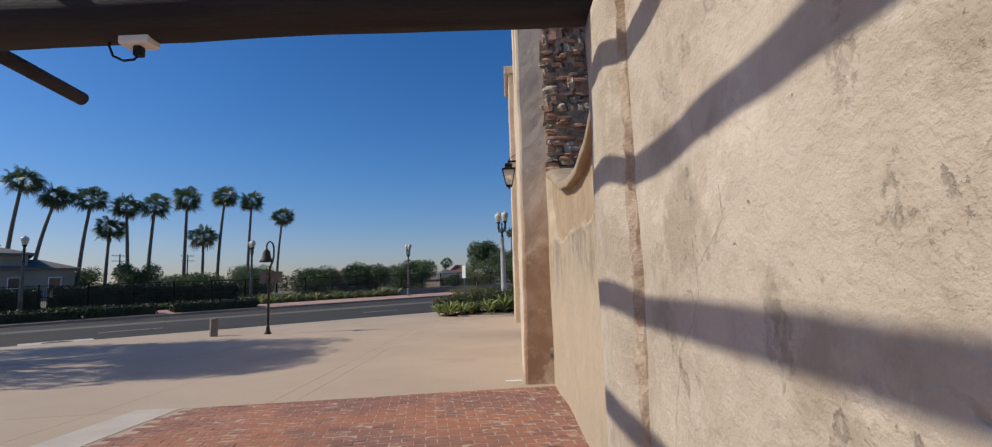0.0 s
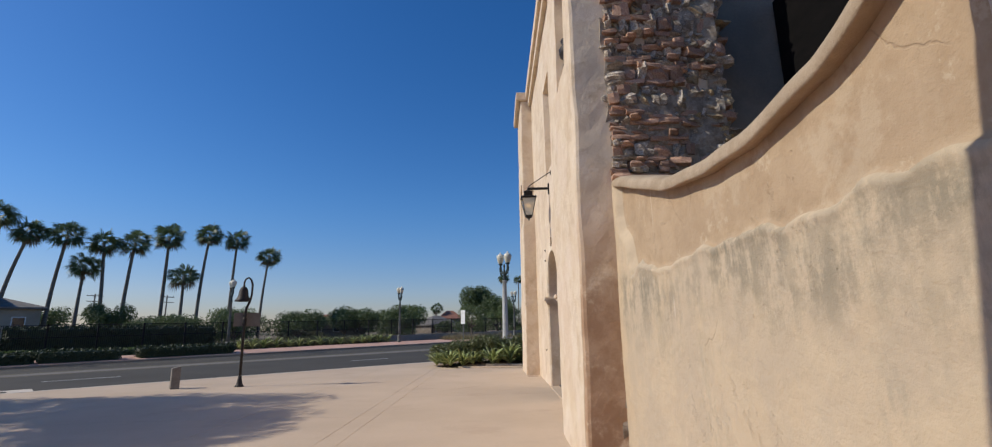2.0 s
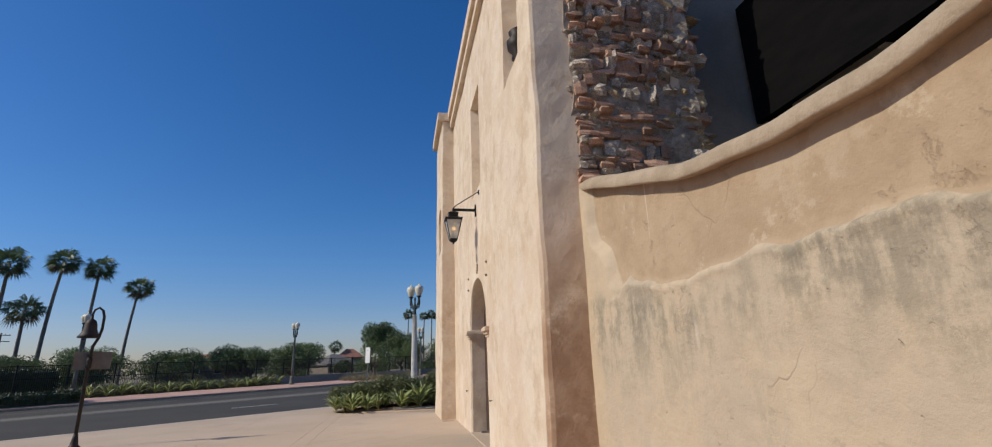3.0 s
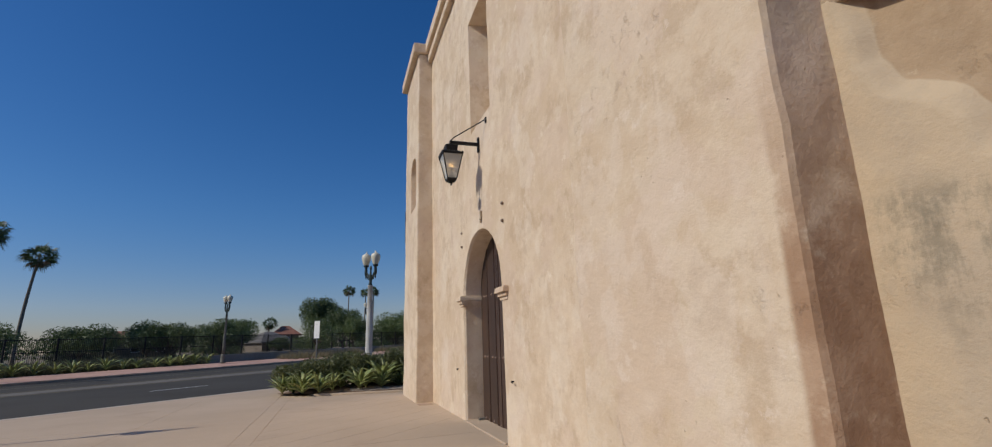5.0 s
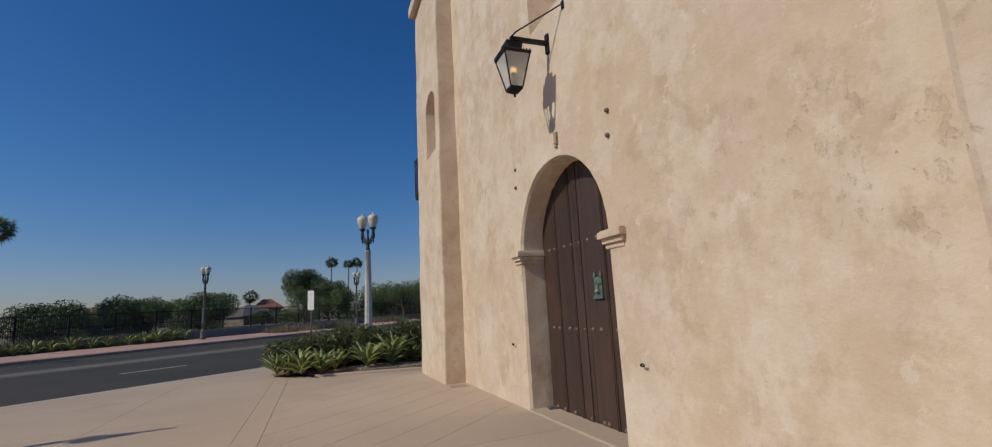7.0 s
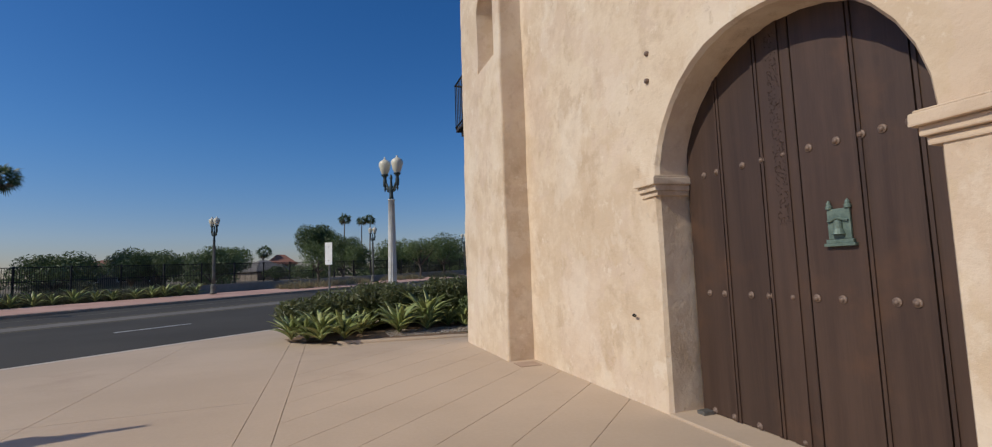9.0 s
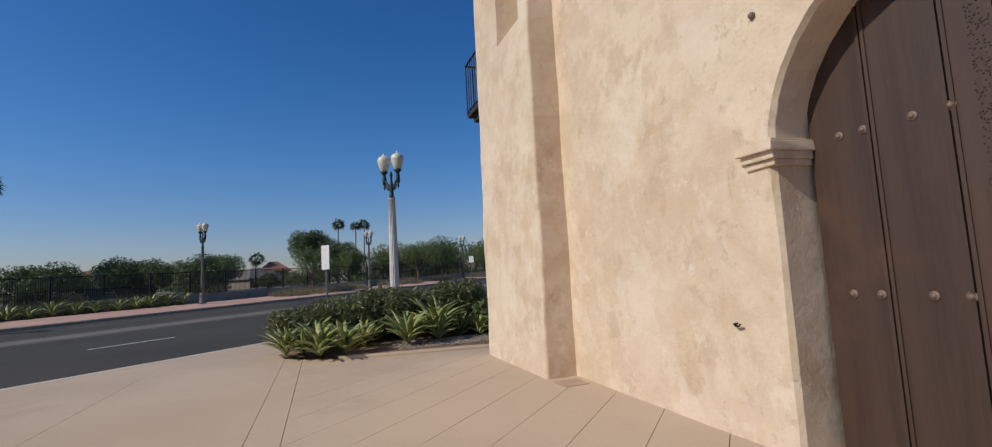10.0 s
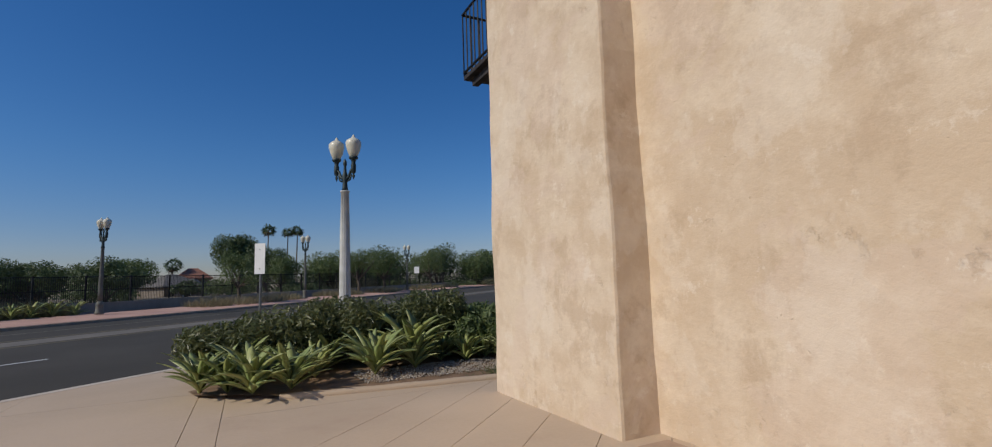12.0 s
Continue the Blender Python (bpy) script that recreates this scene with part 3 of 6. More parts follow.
# plaza: concrete slabs with tooled joints
BRICK = [(-4.12, 7.76), (0.95, 8.58), (0.95, -9.0), (-4.36, -9.0)]


def split(poly, p, q):
    """Cuts a convex outline along the line through p and q."""
    out = ([], [])
    side = [(q[0] - p[0]) * (y - p[1]) - (q[1] - p[1]) * (x - p[0]) for x, y in poly]
    for i, a in enumerate(poly):
        b, sa, sb = poly[(i + 1) % len(poly)], side[i], side[(i + 1) % len(poly)]
        for k, sign in ((0, 1), (1, -1)):
            if sa * sign >= 0:
                out[k].append(a)
        if sa * sb < 0:
            f = sa / (sa - sb)
            c = (a[0] + (b[0] - a[0]) * f, a[1] + (b[1] - a[1]) * f)
            out[0].append(c), out[1].append(c)
    return [o for o in out if len(o) > 2]


def centre(poly):
    return sum(p[0] for p in poly) / len(poly), sum(p[1] for p in poly) / len(poly)


def cut_all(polys, p, q, where=lambda c: True):
    res = []
    for poly in polys:
        res += split(poly, p, q) if where(centre(poly)) else [poly]
    return res


corner_pts = [land(-0.12, -60), land(-0.12, 45)]
slabs = [[(corner_pts[0].x, corner_pts[0].y), (corner_pts[0].x, -30), (30, -30), (30, corner_pts[1].y), (corner_pts[1].x, corner_pts[1].y)]]
slabs = cut_all(slabs, (-4.12, 7.76), (0.95, 8.58))
slabs = cut_all(slabs, (0.95, 0), (0.95, 10))
slabs = cut_all(slabs, (-4.12, 7.76), (-4.36, -9.0), lambda c: c[1] < 8)
slabs = cut_all(slabs, (-9.5, 0), (-9.5, 1))
slabs = cut_all(slabs, (-5.20, 0), (-5.22, 9))
slabs = cut_all(slabs, (-3.07, 0), (-3.07, 9), lambda c: c[0] > -5.2)
slabs = cut_all(slabs, (-2.74, 0), (-2.74, 9), lambda c: c[0] > -3.07)
for yy in (12.6, 19.2, 24.9):
    slabs = cut_all(slabs, (-5.2, yy), (0, yy + 0.12), lambda c: -5.2 < c[0] < -3.07 or c[0] < -5.2)
slabs = cut_all(slabs, (-2.7, 15.2), (0.8, 15.6), lambda c: c[0] > -2.74)
slabs = cut_all(slabs, (-2.7, 23.2), (0.8, 23.3), lambda c: c[0] > -2.74 and c[1] > 15.2)
for k in range(9):
    slabs = cut_all(slabs, (0, 16.6 + 0.86 * k), (1, 17.6 + 0.86 * k), lambda c: -2.74 < c[0] < 1.0 and 15.3 < c[1] < 23.3)


def inside(pt, poly):
    hit = False
    for (x0, y0), (x1, y1) in zip(poly, poly[1:] + poly[:1]):
        if (y0 > pt[1]) != (y1 > pt[1]) and pt[0] < (x1 - x0) * (pt[1] - y0) / (y1 - y0) + x0:
            hit = not hit
    return hit


def slab_mesh(poly, gap=0.0035, top=0.0, thick=0.2):
    area = sum(a[0] * b[1] - b[0] * a[1] for a, b in zip(poly, poly[1:] + poly[:1]))
    pts = [Vector(p) for p in (poly if area > 0 else poly[::-1])]
    n = len(pts)
    inner = []
    for i in range(n):
        a, b, c = pts[i - 1], pts[i], pts[(i + 1) % n]
        e0, e1 = (b - a).normalized(), (c - b).normalized()
        n0, n1 = Vector((-e0.y, e0.x)), Vector((-e1.y, e1.x))
        inner.append(b + (n0 + n1) * gap / max(0.3, 1 + n0.dot(n1)))
    bm = bmesh.new()
    up = [bm.verts.new((p.x, p.y, top)) for p in inner]
    down = [bm.verts.new((p.x, p.y, top - thick)) for p in inner]
    bm.faces.new(up)
    bm.faces.new(down[::-1])
    for i in range(n):
        bm.faces.new((up[i], down[i], down[(i + 1) % n], up[(i + 1) % n]))
    return bm


plaza = base("plaza_pavement", "tan concrete plaza with scored joints before the church", "pavement", kind="structure")
for poly in slabs:
    if len(poly) > 2 and not inside(centre(poly), BRICK):
        part("slab", slab_mesh(poly), "concrete", plaza)
bm = bmesh.new()
far_corner = [land(-0.14, -60), land(-0.14, 45)]
bm.faces.new([bm.verts.new(v) for v in ((far_corner[0].x, far_corner[0].y, -0.025), (far_corner[0].x, -30, -0.025), (30, -30, -0.025), (30, far_corner[1].y, -0.025), (far_corner[1].x, far_corner[1].y, -0.025))])
part("joint_bed", bm, "joint", plaza)
thing("kerb_near", strip(-0.12, 0.04, -60, 45, 30, 0.0, 0.25, flat=0.004), "pale_concrete", "pale concrete kerb at the plaza's street edge", "kerb", kind="structure")

# ---- church front: wall with door arch and windows ----
FX = 0.88
facade = thing("wall_front", wavy_block((FX, 8.75, -0.15), (FX + 1.3, 20.6, 10.0), 0.22, 0.012, seed=3.0), "facade", "sunlit cream plaster church front wall, blotched and uneven", "wall", kind="structure")
arch = arch_outline(14.34, 16.78, -0.3, 2.25, 3.42)
carved(facade, [
    prism(bmesh.new(), arch, FX - 0.5, FX + 1.6),
    prism(bmesh.new(), arch_outline(14.29, 16.83, -0.3, 2.25, 3.46), FX - 0.035, FX + 0.05, shrink=arch_outline(14.345, 16.775, -0.3, 2.25, 3.415)),
    prism(bmesh.new(), [(14.62, 5.35), (16.02, 5.35), (16.02, 7.95), (14.62, 7.95)], FX - 0.2, FX + 0.75, shrink=[(14.85, 5.9), (15.8, 5.9), (15.8, 7.9), (14.85, 7.9)]),
])
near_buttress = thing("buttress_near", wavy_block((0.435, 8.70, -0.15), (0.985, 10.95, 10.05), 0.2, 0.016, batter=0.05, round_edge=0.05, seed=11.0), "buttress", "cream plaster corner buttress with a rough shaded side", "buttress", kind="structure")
carved(near_buttress, [prism(bmesh.new(), arch_outline(9.16, 10.08, 4.9, 6.35, 6.85), 0.2, 0.86, shrink=arch_outline(9.26, 9.98, 5.15, 6.33, 6.78))])
far_buttress = thing("buttress_far", wavy_block((0.435, 20.2, -0.15), (1.9, 22.66, 9.75), 0.2, 0.014, batter=0.06, seed=21.0), "facade", "cream plaster far buttress with an arched niche and a coping", "buttress", kind="structure")
carved(far_buttress, [prism(bmesh.new(), arch_outline(20.46, 21.5, 5.1, 6.3, 6.78), 0.2, 0.85, shrink=arch_outline(20.56, 21.4, 5.3, 6.3, 6.7))])
thing("buttress_coping", boxes(((0.33, 20.1, 9.75), (2.0, 22.78, 10.06)), bevel=0.04), "facade", "moulded plaster coping on the far buttress", "coping", kind="structure")
thing("cornice", boxes(((FX - 0.12, 10.8, 9.5), (FX + 0.3, 20.2, 9.72)), ((FX - 0.2, 10.8, 9.80), (FX + 0.5, 20.2, 10.12)), bevel=0.03), "facade", "moulded plaster cornice along the church roofline", "cornice", kind="structure")
thing("wall_north", wavy_block((1.5, 22.45, -0.15), (26, 23.0, 9.6), 0.6, 0.01, seed=5.0), "facade", "cream plaster side wall of the church", "wall", kind="structure")
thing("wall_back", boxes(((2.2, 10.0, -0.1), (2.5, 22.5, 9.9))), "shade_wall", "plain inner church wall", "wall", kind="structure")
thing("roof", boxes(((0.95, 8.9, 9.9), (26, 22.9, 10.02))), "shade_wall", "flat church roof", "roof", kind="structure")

# ---- garden wall with its scalloped cap, pier and pergola ----
SCALLOP = [(4.22, 3.00), (4.32, 2.86), (4.45, 2.74), (4.75, 2.60), (5.0, 2.52), (5.3, 2.47), (5.7, 2.44), (6.2, 2.46), (6.7, 2.52), (7.1, 2.59), (7.7, 2.77), (8.2, 2.94), (8.75, 3.09)]


def scallop(y):
    for (y0, z0), (y1, z1) in zip(SCALLOP, SCALLOP[1:]):
        if y <= y1:
            f = (y - y0) / (y1 - y0)
            f = min(max(f, 0), 1)
            return z0 + (z1 - z0) * f
    return SCALLOP[-1][1]


COAT = [(8.64, 3.25), (8.62, 3.05), (8.58, 2.72), (8.50, 2.53), (8.32, 2.43), (8.24, 2.30), (8.16, 2.10)]


def coat_depth(y, z):
    """How far the thick old render coat stands proud: full below its edge, with a sloping broken shoulder above it."""
    y += 0.025 * noise.noise(Vector((y * 7, z * 7, 3))) + 0.010 * noise.noise(Vector((y * 25, z * 25, 3)))
    long_edge = 2.04 + 0.10 * noise.noise(Vector((y * 1.6, 2, 0))) + 0.05 * noise.noise(Vector((y * 5, 7, 0)))
    thick = 0.045 + 0.055 * min(max((y - 7.4) / 0.7, 0), 1)
    if z <= min(long_edge, 2.12) and y <= 8.16:
        return thick + 0.012 * max(0, 1 - (long_edge - z) / 0.06)
    beyond = False
    near = 9.0
    for (y0, z0), (y1, z1) in zip(COAT, COAT[1:]):
        f = min(max(((y - y0) * (y1 - y0) + (z - z0) * (z1 - z0)) / ((y1 - y0) ** 2 + (z1 - z0) ** 2), 0), 1)
        near = min(near, math.hypot(y - y0 - f * (y1 - y0), z - z0 - f * (z1 - z0)))
        if z1 <= z <= z0 and y > y1 + (y0 - y1) * (z - z1) / (z0 - z1):
            beyond = True
    if z < 2.10 and y > 8.16:
        beyond = True
    if beyond:
        return thick
    shoulder = 0.11 if y > 7.9 else 0.03
    if y <= 8.16:
        near = min(near, z - min(long_edge, 2.12))
    return thick * max(0.0, 1 - near / shoulder)


def panel_mesh():
    bm = bmesh.new()
    ny, nz = 150, 130
    ys = [4.22 + (8.78 - 4.22) * i / ny for i in range(ny + 1)]
    front = []
    for y in ys:
        row, top = [], scallop(y) + 0.1
        for j in range(nz + 1):
            z = -0.1 + (top + 0.1) * j / nz
            x = 0.968 + 0.008 * noise.noise(Vector((y * 1.2, z * 1.2, 4))) + 0.004 * noise.noise(Vector((y * 4, z * 4, 8)))
            x -= coat_depth(y, z) + 0.003 * noise.noise(Vector((y * 14, z * 14, 2)))
            if y < 4.4:
                x -= 0.02
            row.append(bm.verts.new((x, y, z)))
        front.append(row)
    back = [[bm.verts.new((1.42, y, -0.1)), bm.verts.new((1.42, y, scallop(y) + 0.1))] for y in ys]
    for i in range(ny):
        for j in range(nz):
            bm.faces.new((front[i][j], front[i][j + 1], front[i + 1][j + 1], front[i + 1][j]))
        bm.faces.new((back[i][0], back[i + 1][0], back[i + 1][1], back[i][1]))
        bm.faces.new((front[i][nz], back[i][1], back[i + 1][1], front[i + 1][nz]))
    for i in (0, ny):
        bm.faces.new([*front[i], back[i][1], back[i][0]])
    return bm


def cap_mesh():
    bm = bmesh.new()
    section = [(0.985, 0.085), (0.945, 0.080), (0.905, 0.070), (0.888, 0.068), (0.880, 0.069), (0.874, 0.073), (0.870, 0.082), (0.868, 0.108), (0.876, 0.148), (0.896, 0.172), (0.935, 0.188), (1.04, 0.198), (1.25, 0.198), (1.44, 0.17), (1.47, 0.06), (1.43, -0.01)]
    rings = []
    for i in range(81):
        y = 4.2 + (8.74 - 4.2) * i / 80
        w = Vector((0.014 * noise.noise(Vector((y * 2.3, 1, 0))), 0, 0.022 * noise.noise(Vector((y * 1.8, 5, 0)))))
        slope = (scallop(y + 0.1) - scallop(y - 0.1)) / 0.2
        n = Vector((0, -slope, 1)).normalized()
        rings.append([bm.verts.new(Vector((x, y, scallop(y) - 0.01)) + n * h + w) for x, h in section])
    k = len(section)
    for a, b in zip(rings, rings[1:]):
        for i in range(k):
            bm.faces.new((a[i], a[(i + 1) % k], b[(i + 1) % k], b[i]))
    bm.faces.new(rings[0])
    bm.faces.new(rings[-1][::-1])
    return bm


def pier_mesh():
    """A rounded gate pier: flat face towards the panel, swelling and falling into a crevice at the old wall."""
    bm = bmesh.new()
    outline = [(1.45, 4.215), (0.86, 4.215), (0.80, 4.19), (0.785, 4.12), (0.782, 4.0), (0.782, 3.9), (0.780, 3.8), (0.782, 3.72), (0.795, 3.64), (0.825, 3.56), (0.862, 3.50), (0.885, 3.46), (0.89, 3.42), (1.45, 3.40)]
    rows = []
    for j in range(41):
        z = -0.1 + 3.29 * j / 40
        row = []
        for x, y in outline:
            w = 0.016 * noise.noise(Vector((y * 2, z * 0.8, 3))) + 0.006 * noise.noise(Vector((y * 7, z * 5, 1)))
            jag = 0.05 * noise.noise(Vector((3, z * 2.6, 9))) + 0.02 * noise.noise(Vector((3, z * 9, 2))) if 3.40 < y < 3.7 else 0
            row.append(bm.verts.new((x + (w if x < 1.4 else 0), y + jag, z)))
        rows.append(row)
    n = len(outline)
    for a, b in zip(rows, rows[1:]):
        for i in range(n):
            bm.faces.new((a[i], a[(i + 1) % n], b[(i + 1) % n], b[i]))
    bm.faces.new(rows[0][::-1])
    bm.faces.new(rows[-1])
    return bm


thing("wall_garden", panel_mesh(), "garden", "tan plaster garden wall, grey and stained below", "wall", kind="structure", smooth=True)
thing("wall_cap", cap_mesh(), "cap", "rounded brown plaster cap sweeping along the garden wall", "coping", kind="structure", smooth=True)
thing("pier", pier_mesh(), "old_wall", "rounded cream plaster pier with a cracked edge", "pier", kind="structure", smooth=True)
def crevice_mesh():
    """The broken joint between pier and old wall: a ragged strip of crumbled render."""
    bm = bmesh.new()
    rows = []
    for j in range(91):
        z = -0.05 + 3.14 * j / 90
        a = 3.52 + 0.03 * noise.noise(Vector((1, z * 1.9, 0))) + 0.02 * noise.noise(Vector((1, z * 7, 0)))
        b = 3.43 + 0.02 * noise.noise(Vector((6, z * 2.5, 0))) + 0.015 * noise.noise(Vector((6, z * 9, 0)))
        row = []
        for i in range(7):
            f = i / 6
            y = a + (b - a) * f
            x = 0.832 + 0.040 * f - 0.004 + 0.018 * noise.noise(Vector((y * 16, z * 11, 3))) + (0.03 if i in (0, 6) else 0.0) - (0.022 if 0.5 < f < 0.8 and noise.noise(Vector((2, z * 3, 7))) > 0 else 0)
            row.append(bm.verts.new((x, y, z)))
        rows.append(row)
    for p, q in zip(rows, rows[1:]):
        for i in range(6):
            bm.faces.new((p[i], p[i + 1], q[i + 1], q[i]))
    return bm


thing("wall_crevice", crevice_mesh(), "crumbled", "ragged crumbling joint between pier and old wall", "wall joint", kind="structure")
thing("wall_old", wavy_block((0.868, -9.0, -0.1), (1.4, 3.46, 3.08), 0.16, 0.022, round_edge=0.02, seed=31.0), "old_wall", "weathered cream plaster wall with cracks and worn patches", "wall", kind="structure")
thing("wall_ledge", wavy_block((0.76, -9.0, 3.075), (1.45, 3.36, 3.22), 0.16, 0.010, round_edge=0.03, seed=37.0), "old_wall", "plaster ledge along the old wall top", "coping", kind="structure")


def log_mesh(a, b, r0, r1, seed, n=14, segs=12):
    a, b = Vector(a), Vector(b)
    pts, rr = [], []
    for i in range(n + 1):
        f = i / n
        w = Vector((noise.noise(Vector((f * 4, seed, 0))), noise.noise(Vector((f * 4, seed, 5))), noise.noise(Vector((f * 4, seed, 9))))) * 0.018
        pts.append(a.lerp(b, f) + w)
        rr.append((r0 + (r1 - r0) * f) * (1 + 0.05 * noise.noise(Vector((f * 9, seed, 2)))))
    return tube(bmesh.new(), [p - a for p in pts], rr, segs)


def log_thing(name, a, b, r0, r1, seed, label):
    return thing(name, log_mesh(a, b, r0, r1, seed), "log", label, "log", "pergola timbers", smooth=True, at=Matrix.Translation(a))


BEAM_Y, BEAM_Z = 4.08, 3.365
log_thing("pergola_beam", (1.3, BEAM_Y, BEAM_Z), (-4.9, BEAM_Y - 0.05, BEAM_Z - 0.02), 0.175, 0.185, 1.0, "thick dark-stained log beam resting on the plaster pier")
log_thing("pergola_beam", (1.3, -3.2, BEAM_Z), (-4.9, -3.2, BEAM_Z - 0.02), 0.175, 0.185, 5.0, "thick dark-stained log beam resting on the old wall")
for k, x in enumerate((-0.26, -1.08, -1.94, -2.72)):
    log_thing("rafter", (x, -4.0, BEAM_Z + 0.245), (x, 4.02, BEAM_Z + 0.245), 0.045, 0.062, 9.0 + k, "round dark wooden rafter laid across the pergola beams")
log_thing("rafter", (-3.66, -4.0, BEAM_Z + 0.74), (-3.64, 5.36, BEAM_Z - 0.03), 0.07, 0.062, 14.0, "round dark wooden rafter that juts past the beam")
for y in (BEAM_Y, -3.2):
    log_thing("pergola_post", (-4.6, y, 0.0), (-4.6, y, BEAM_Z - 0.17), 0.17, 0.16, 20.0 + y, "thick dark log post standing on the brick floor")
det = base("beam_sensor", "small white plastic sensor with a black cable under the beam", "sensor", at=pose(-2.12, BEAM_Y - 0.03, BEAM_Z - 0.185))
part("housing", box(bmesh.new(), (-0.10, -0.06, -0.045), (0.10, 0.06, 0.02), bevel=0.012), "white_paint", det)
part("plug", box(bmesh.new(), (-0.025, -0.025, -0.11), (0.025, 0.025, -0.045), bevel=0.006), "iron", det, "black plug")
part("cable", tube(bmesh.new(), [(0, 0, -0.10), (-0.03, 0, -0.13), (-0.10, 0, -0.135), (-0.17, 0, -0.10), (-0.20, 0, -0.03), (-0.19, 0, 0.03)], 0.008, 6), "iron", det, "thin black cable")

# courtyard behind the garden wall: broken rubble end of the church wall, wall and lean-to darkened as shade
thing("wall_rubble_core", wavy_block((0.86, 8.715, -0.1), (2.34, 9.4, 9.9), 0.06, 0.085, round_edge=0.0, seed=41.0), "mortar", "crumbling mortar core of the old church wall", "wall", kind="structure")
thing("wall_courtyard", wavy_block((2.30, 9.1, -0.1), (9.0, 9.5, 9.9), 0.5, 0.02, seed=43.0), "shade_wall", "plaster wall of the courtyard, its shade put into the grey colour", "wall", kind="structure")
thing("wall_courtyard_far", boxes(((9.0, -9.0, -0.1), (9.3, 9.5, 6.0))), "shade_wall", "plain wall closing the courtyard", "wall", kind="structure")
# sun reaches the fascia, so its deep shade is painted in near-black
canopy = base("courtyard_canopy", "timber canopy with the courtyard's shade put into its near-black colour", "canopy", at=pose(0, 0, 0))
part("roof_deck", boxes(((3.35, 3.5, 5.55), (8.9, 9.05, 5.75))), "shade_black_timber", canopy)
part("fascia", boxes(((3.30, 3.4, 4.2), (3.38, 9.05, 5.8))), "shade_black_timber", canopy, "boarded side coloured near-black as shade")
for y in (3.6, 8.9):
    part("post", boxes(((3.4, y - 0.1, 0), (3.6, y + 0.1, 5.6))), "shade_black_timber", canopy)


# ---- hairline cracks in the old wall ----
def crack_mesh(path, tree_of_wall, seed):
    pts = []
    for (y0, z0), (y1, z1) in zip(path, path[1:]):
        for k in range(10):
            f = k / 10
            w = 0.010 * noise.noise(Vector((y0 + (y1 - y0) * f, z0 + (z1 - z0) * f, seed)) * 22)
            pts.append((y0 + (y1 - y0) * f + w, z0 + (z1 - z0) * f + w * 0.5))
    bm = bmesh.new()
    rows = []
    for i, (y, z) in enumerate(pts):
        hit = tree_of_wall.ray_cast(Vector((0.3, y, z)), Vector((1, 0, 0)))[0]
        half = 0.0006 + 0.0007 * (noise.noise(Vector((i * 0.4, seed, 0))) + 0.5)
        rows.append([bm.verts.new((hit.x - 0.0012, y - half, z)), bm.verts.new((hit.x - 0.0012, y + half, z + half * 0.4))])
    for a, b in zip(rows, rows[1:]):
        bm.faces.new((a[0], a[1], b[1], b[0]))
    return bm


old_mesh = bpy.data.objects["wall_old"].data
wall_tree = BVHTree.FromPolygons([v.co.copy() for v in old_mesh.vertices], [tuple(p.vertices) for p in old_mesh.polygons])
for k, path in enumerate((((2.47, 1.71), (2.54, 1.66), (2.70, 1.57), (2.70, 1.48), (2.78, 1.37), (2.94, 1.27), (2.96, 1.18), (3.05, 1.04), (3.08, 0.86)), ((2.70, 1.57), (2.73, 1.65), (2.80, 1.74)), ((2.36, 1.72), (2.47, 1.71), (2.5, 1.83)))):
    thing("wall_crack", crack_mesh(path, wall_tree, k * 3.0), "earth", "thin dark crack wandering across the old plaster", "crack", kind="structure")

# ---- the arched door ----
DX = FX + 0.35
door = base("door_1", "arched dark brown plank door with metal studs, closed", "door", kind="structure", at=pose(DX, 0, 0))
ARCH_C, ARCH_R = 15.57, 1.23


def arch_top(y, drop=0.0):
    f = max(0.0, 1 - ((y - ARCH_C) / (ARCH_R + 0.12)) ** 2)
    return 2.22 + 1.30 * math.sqrt(f) - drop


def plank_mesh(y0, y1, x0, x1):
    bm = bmesh.new()
    n = 8
    outline = [(y0, 0.03), (y1, 0.03)] + [(y1 + (y0 - y1) * k / n, arch_top(y1 + (y0 - y1) * k / n)) for k in range(n + 1)]
    prism(bm, outline, x0, x1)
    edges = [e for e in bm.edges if abs(e.verts[0].co.x - x0) < 1e-5 and abs(e.verts[1].co.x - x0) < 1e-5]
    bmesh.ops.bevel(bm, geom=edges, offset=0.006, segments=1, affect="EDGES")
    return bm


SEAMS = [14.26, 14.62, 15.0, 15.47, 15.82, 16.28, 16.745]
for a, b in zip(SEAMS, SEAMS[1:]):
    part("plank", plank_mesh(a + 0.006, b - 0.006, 0.0, 0.07), "door_wood", door)
# near-black sheet behind the planks paints the shaded strip at the far jamb
part("backing", plank_mesh(14.2, 16.95, 0.16, 0.19), "shade_black_timber", door)
for y in (14.62, 15.0, 15.82, 16.28):
    part("batten", prism(bmesh.new(), [(y - 0.03, 0.03), (y - 0.006, 0.03), (y - 0.006, arch_top(y) - 0.01), (y - 0.03, arch_top(y) - 0.01)], -0.012, 0.004), "door_wood", door)
    part("batten", prism(bmesh.new(), [(y + 0.006, 0.03), (y + 0.03, 0.03), (y + 0.03, arch_top(y) - 0.01), (y + 0.006, arch_top(y) - 0.01)], -0.012, 0.004), "door_wood", door)
strap = part("edge_strap", prism(bmesh.new(), [(15.56, 0.03), (15.70, 0.03), (15.70, arch_top(15.7) - 0.01), (15.56, arch_top(15.56) - 0.01)], -0.014, 0.004), "door_wood", door, "full-height hammered metal strap")
dots = bmesh.new()
random.seed(5)
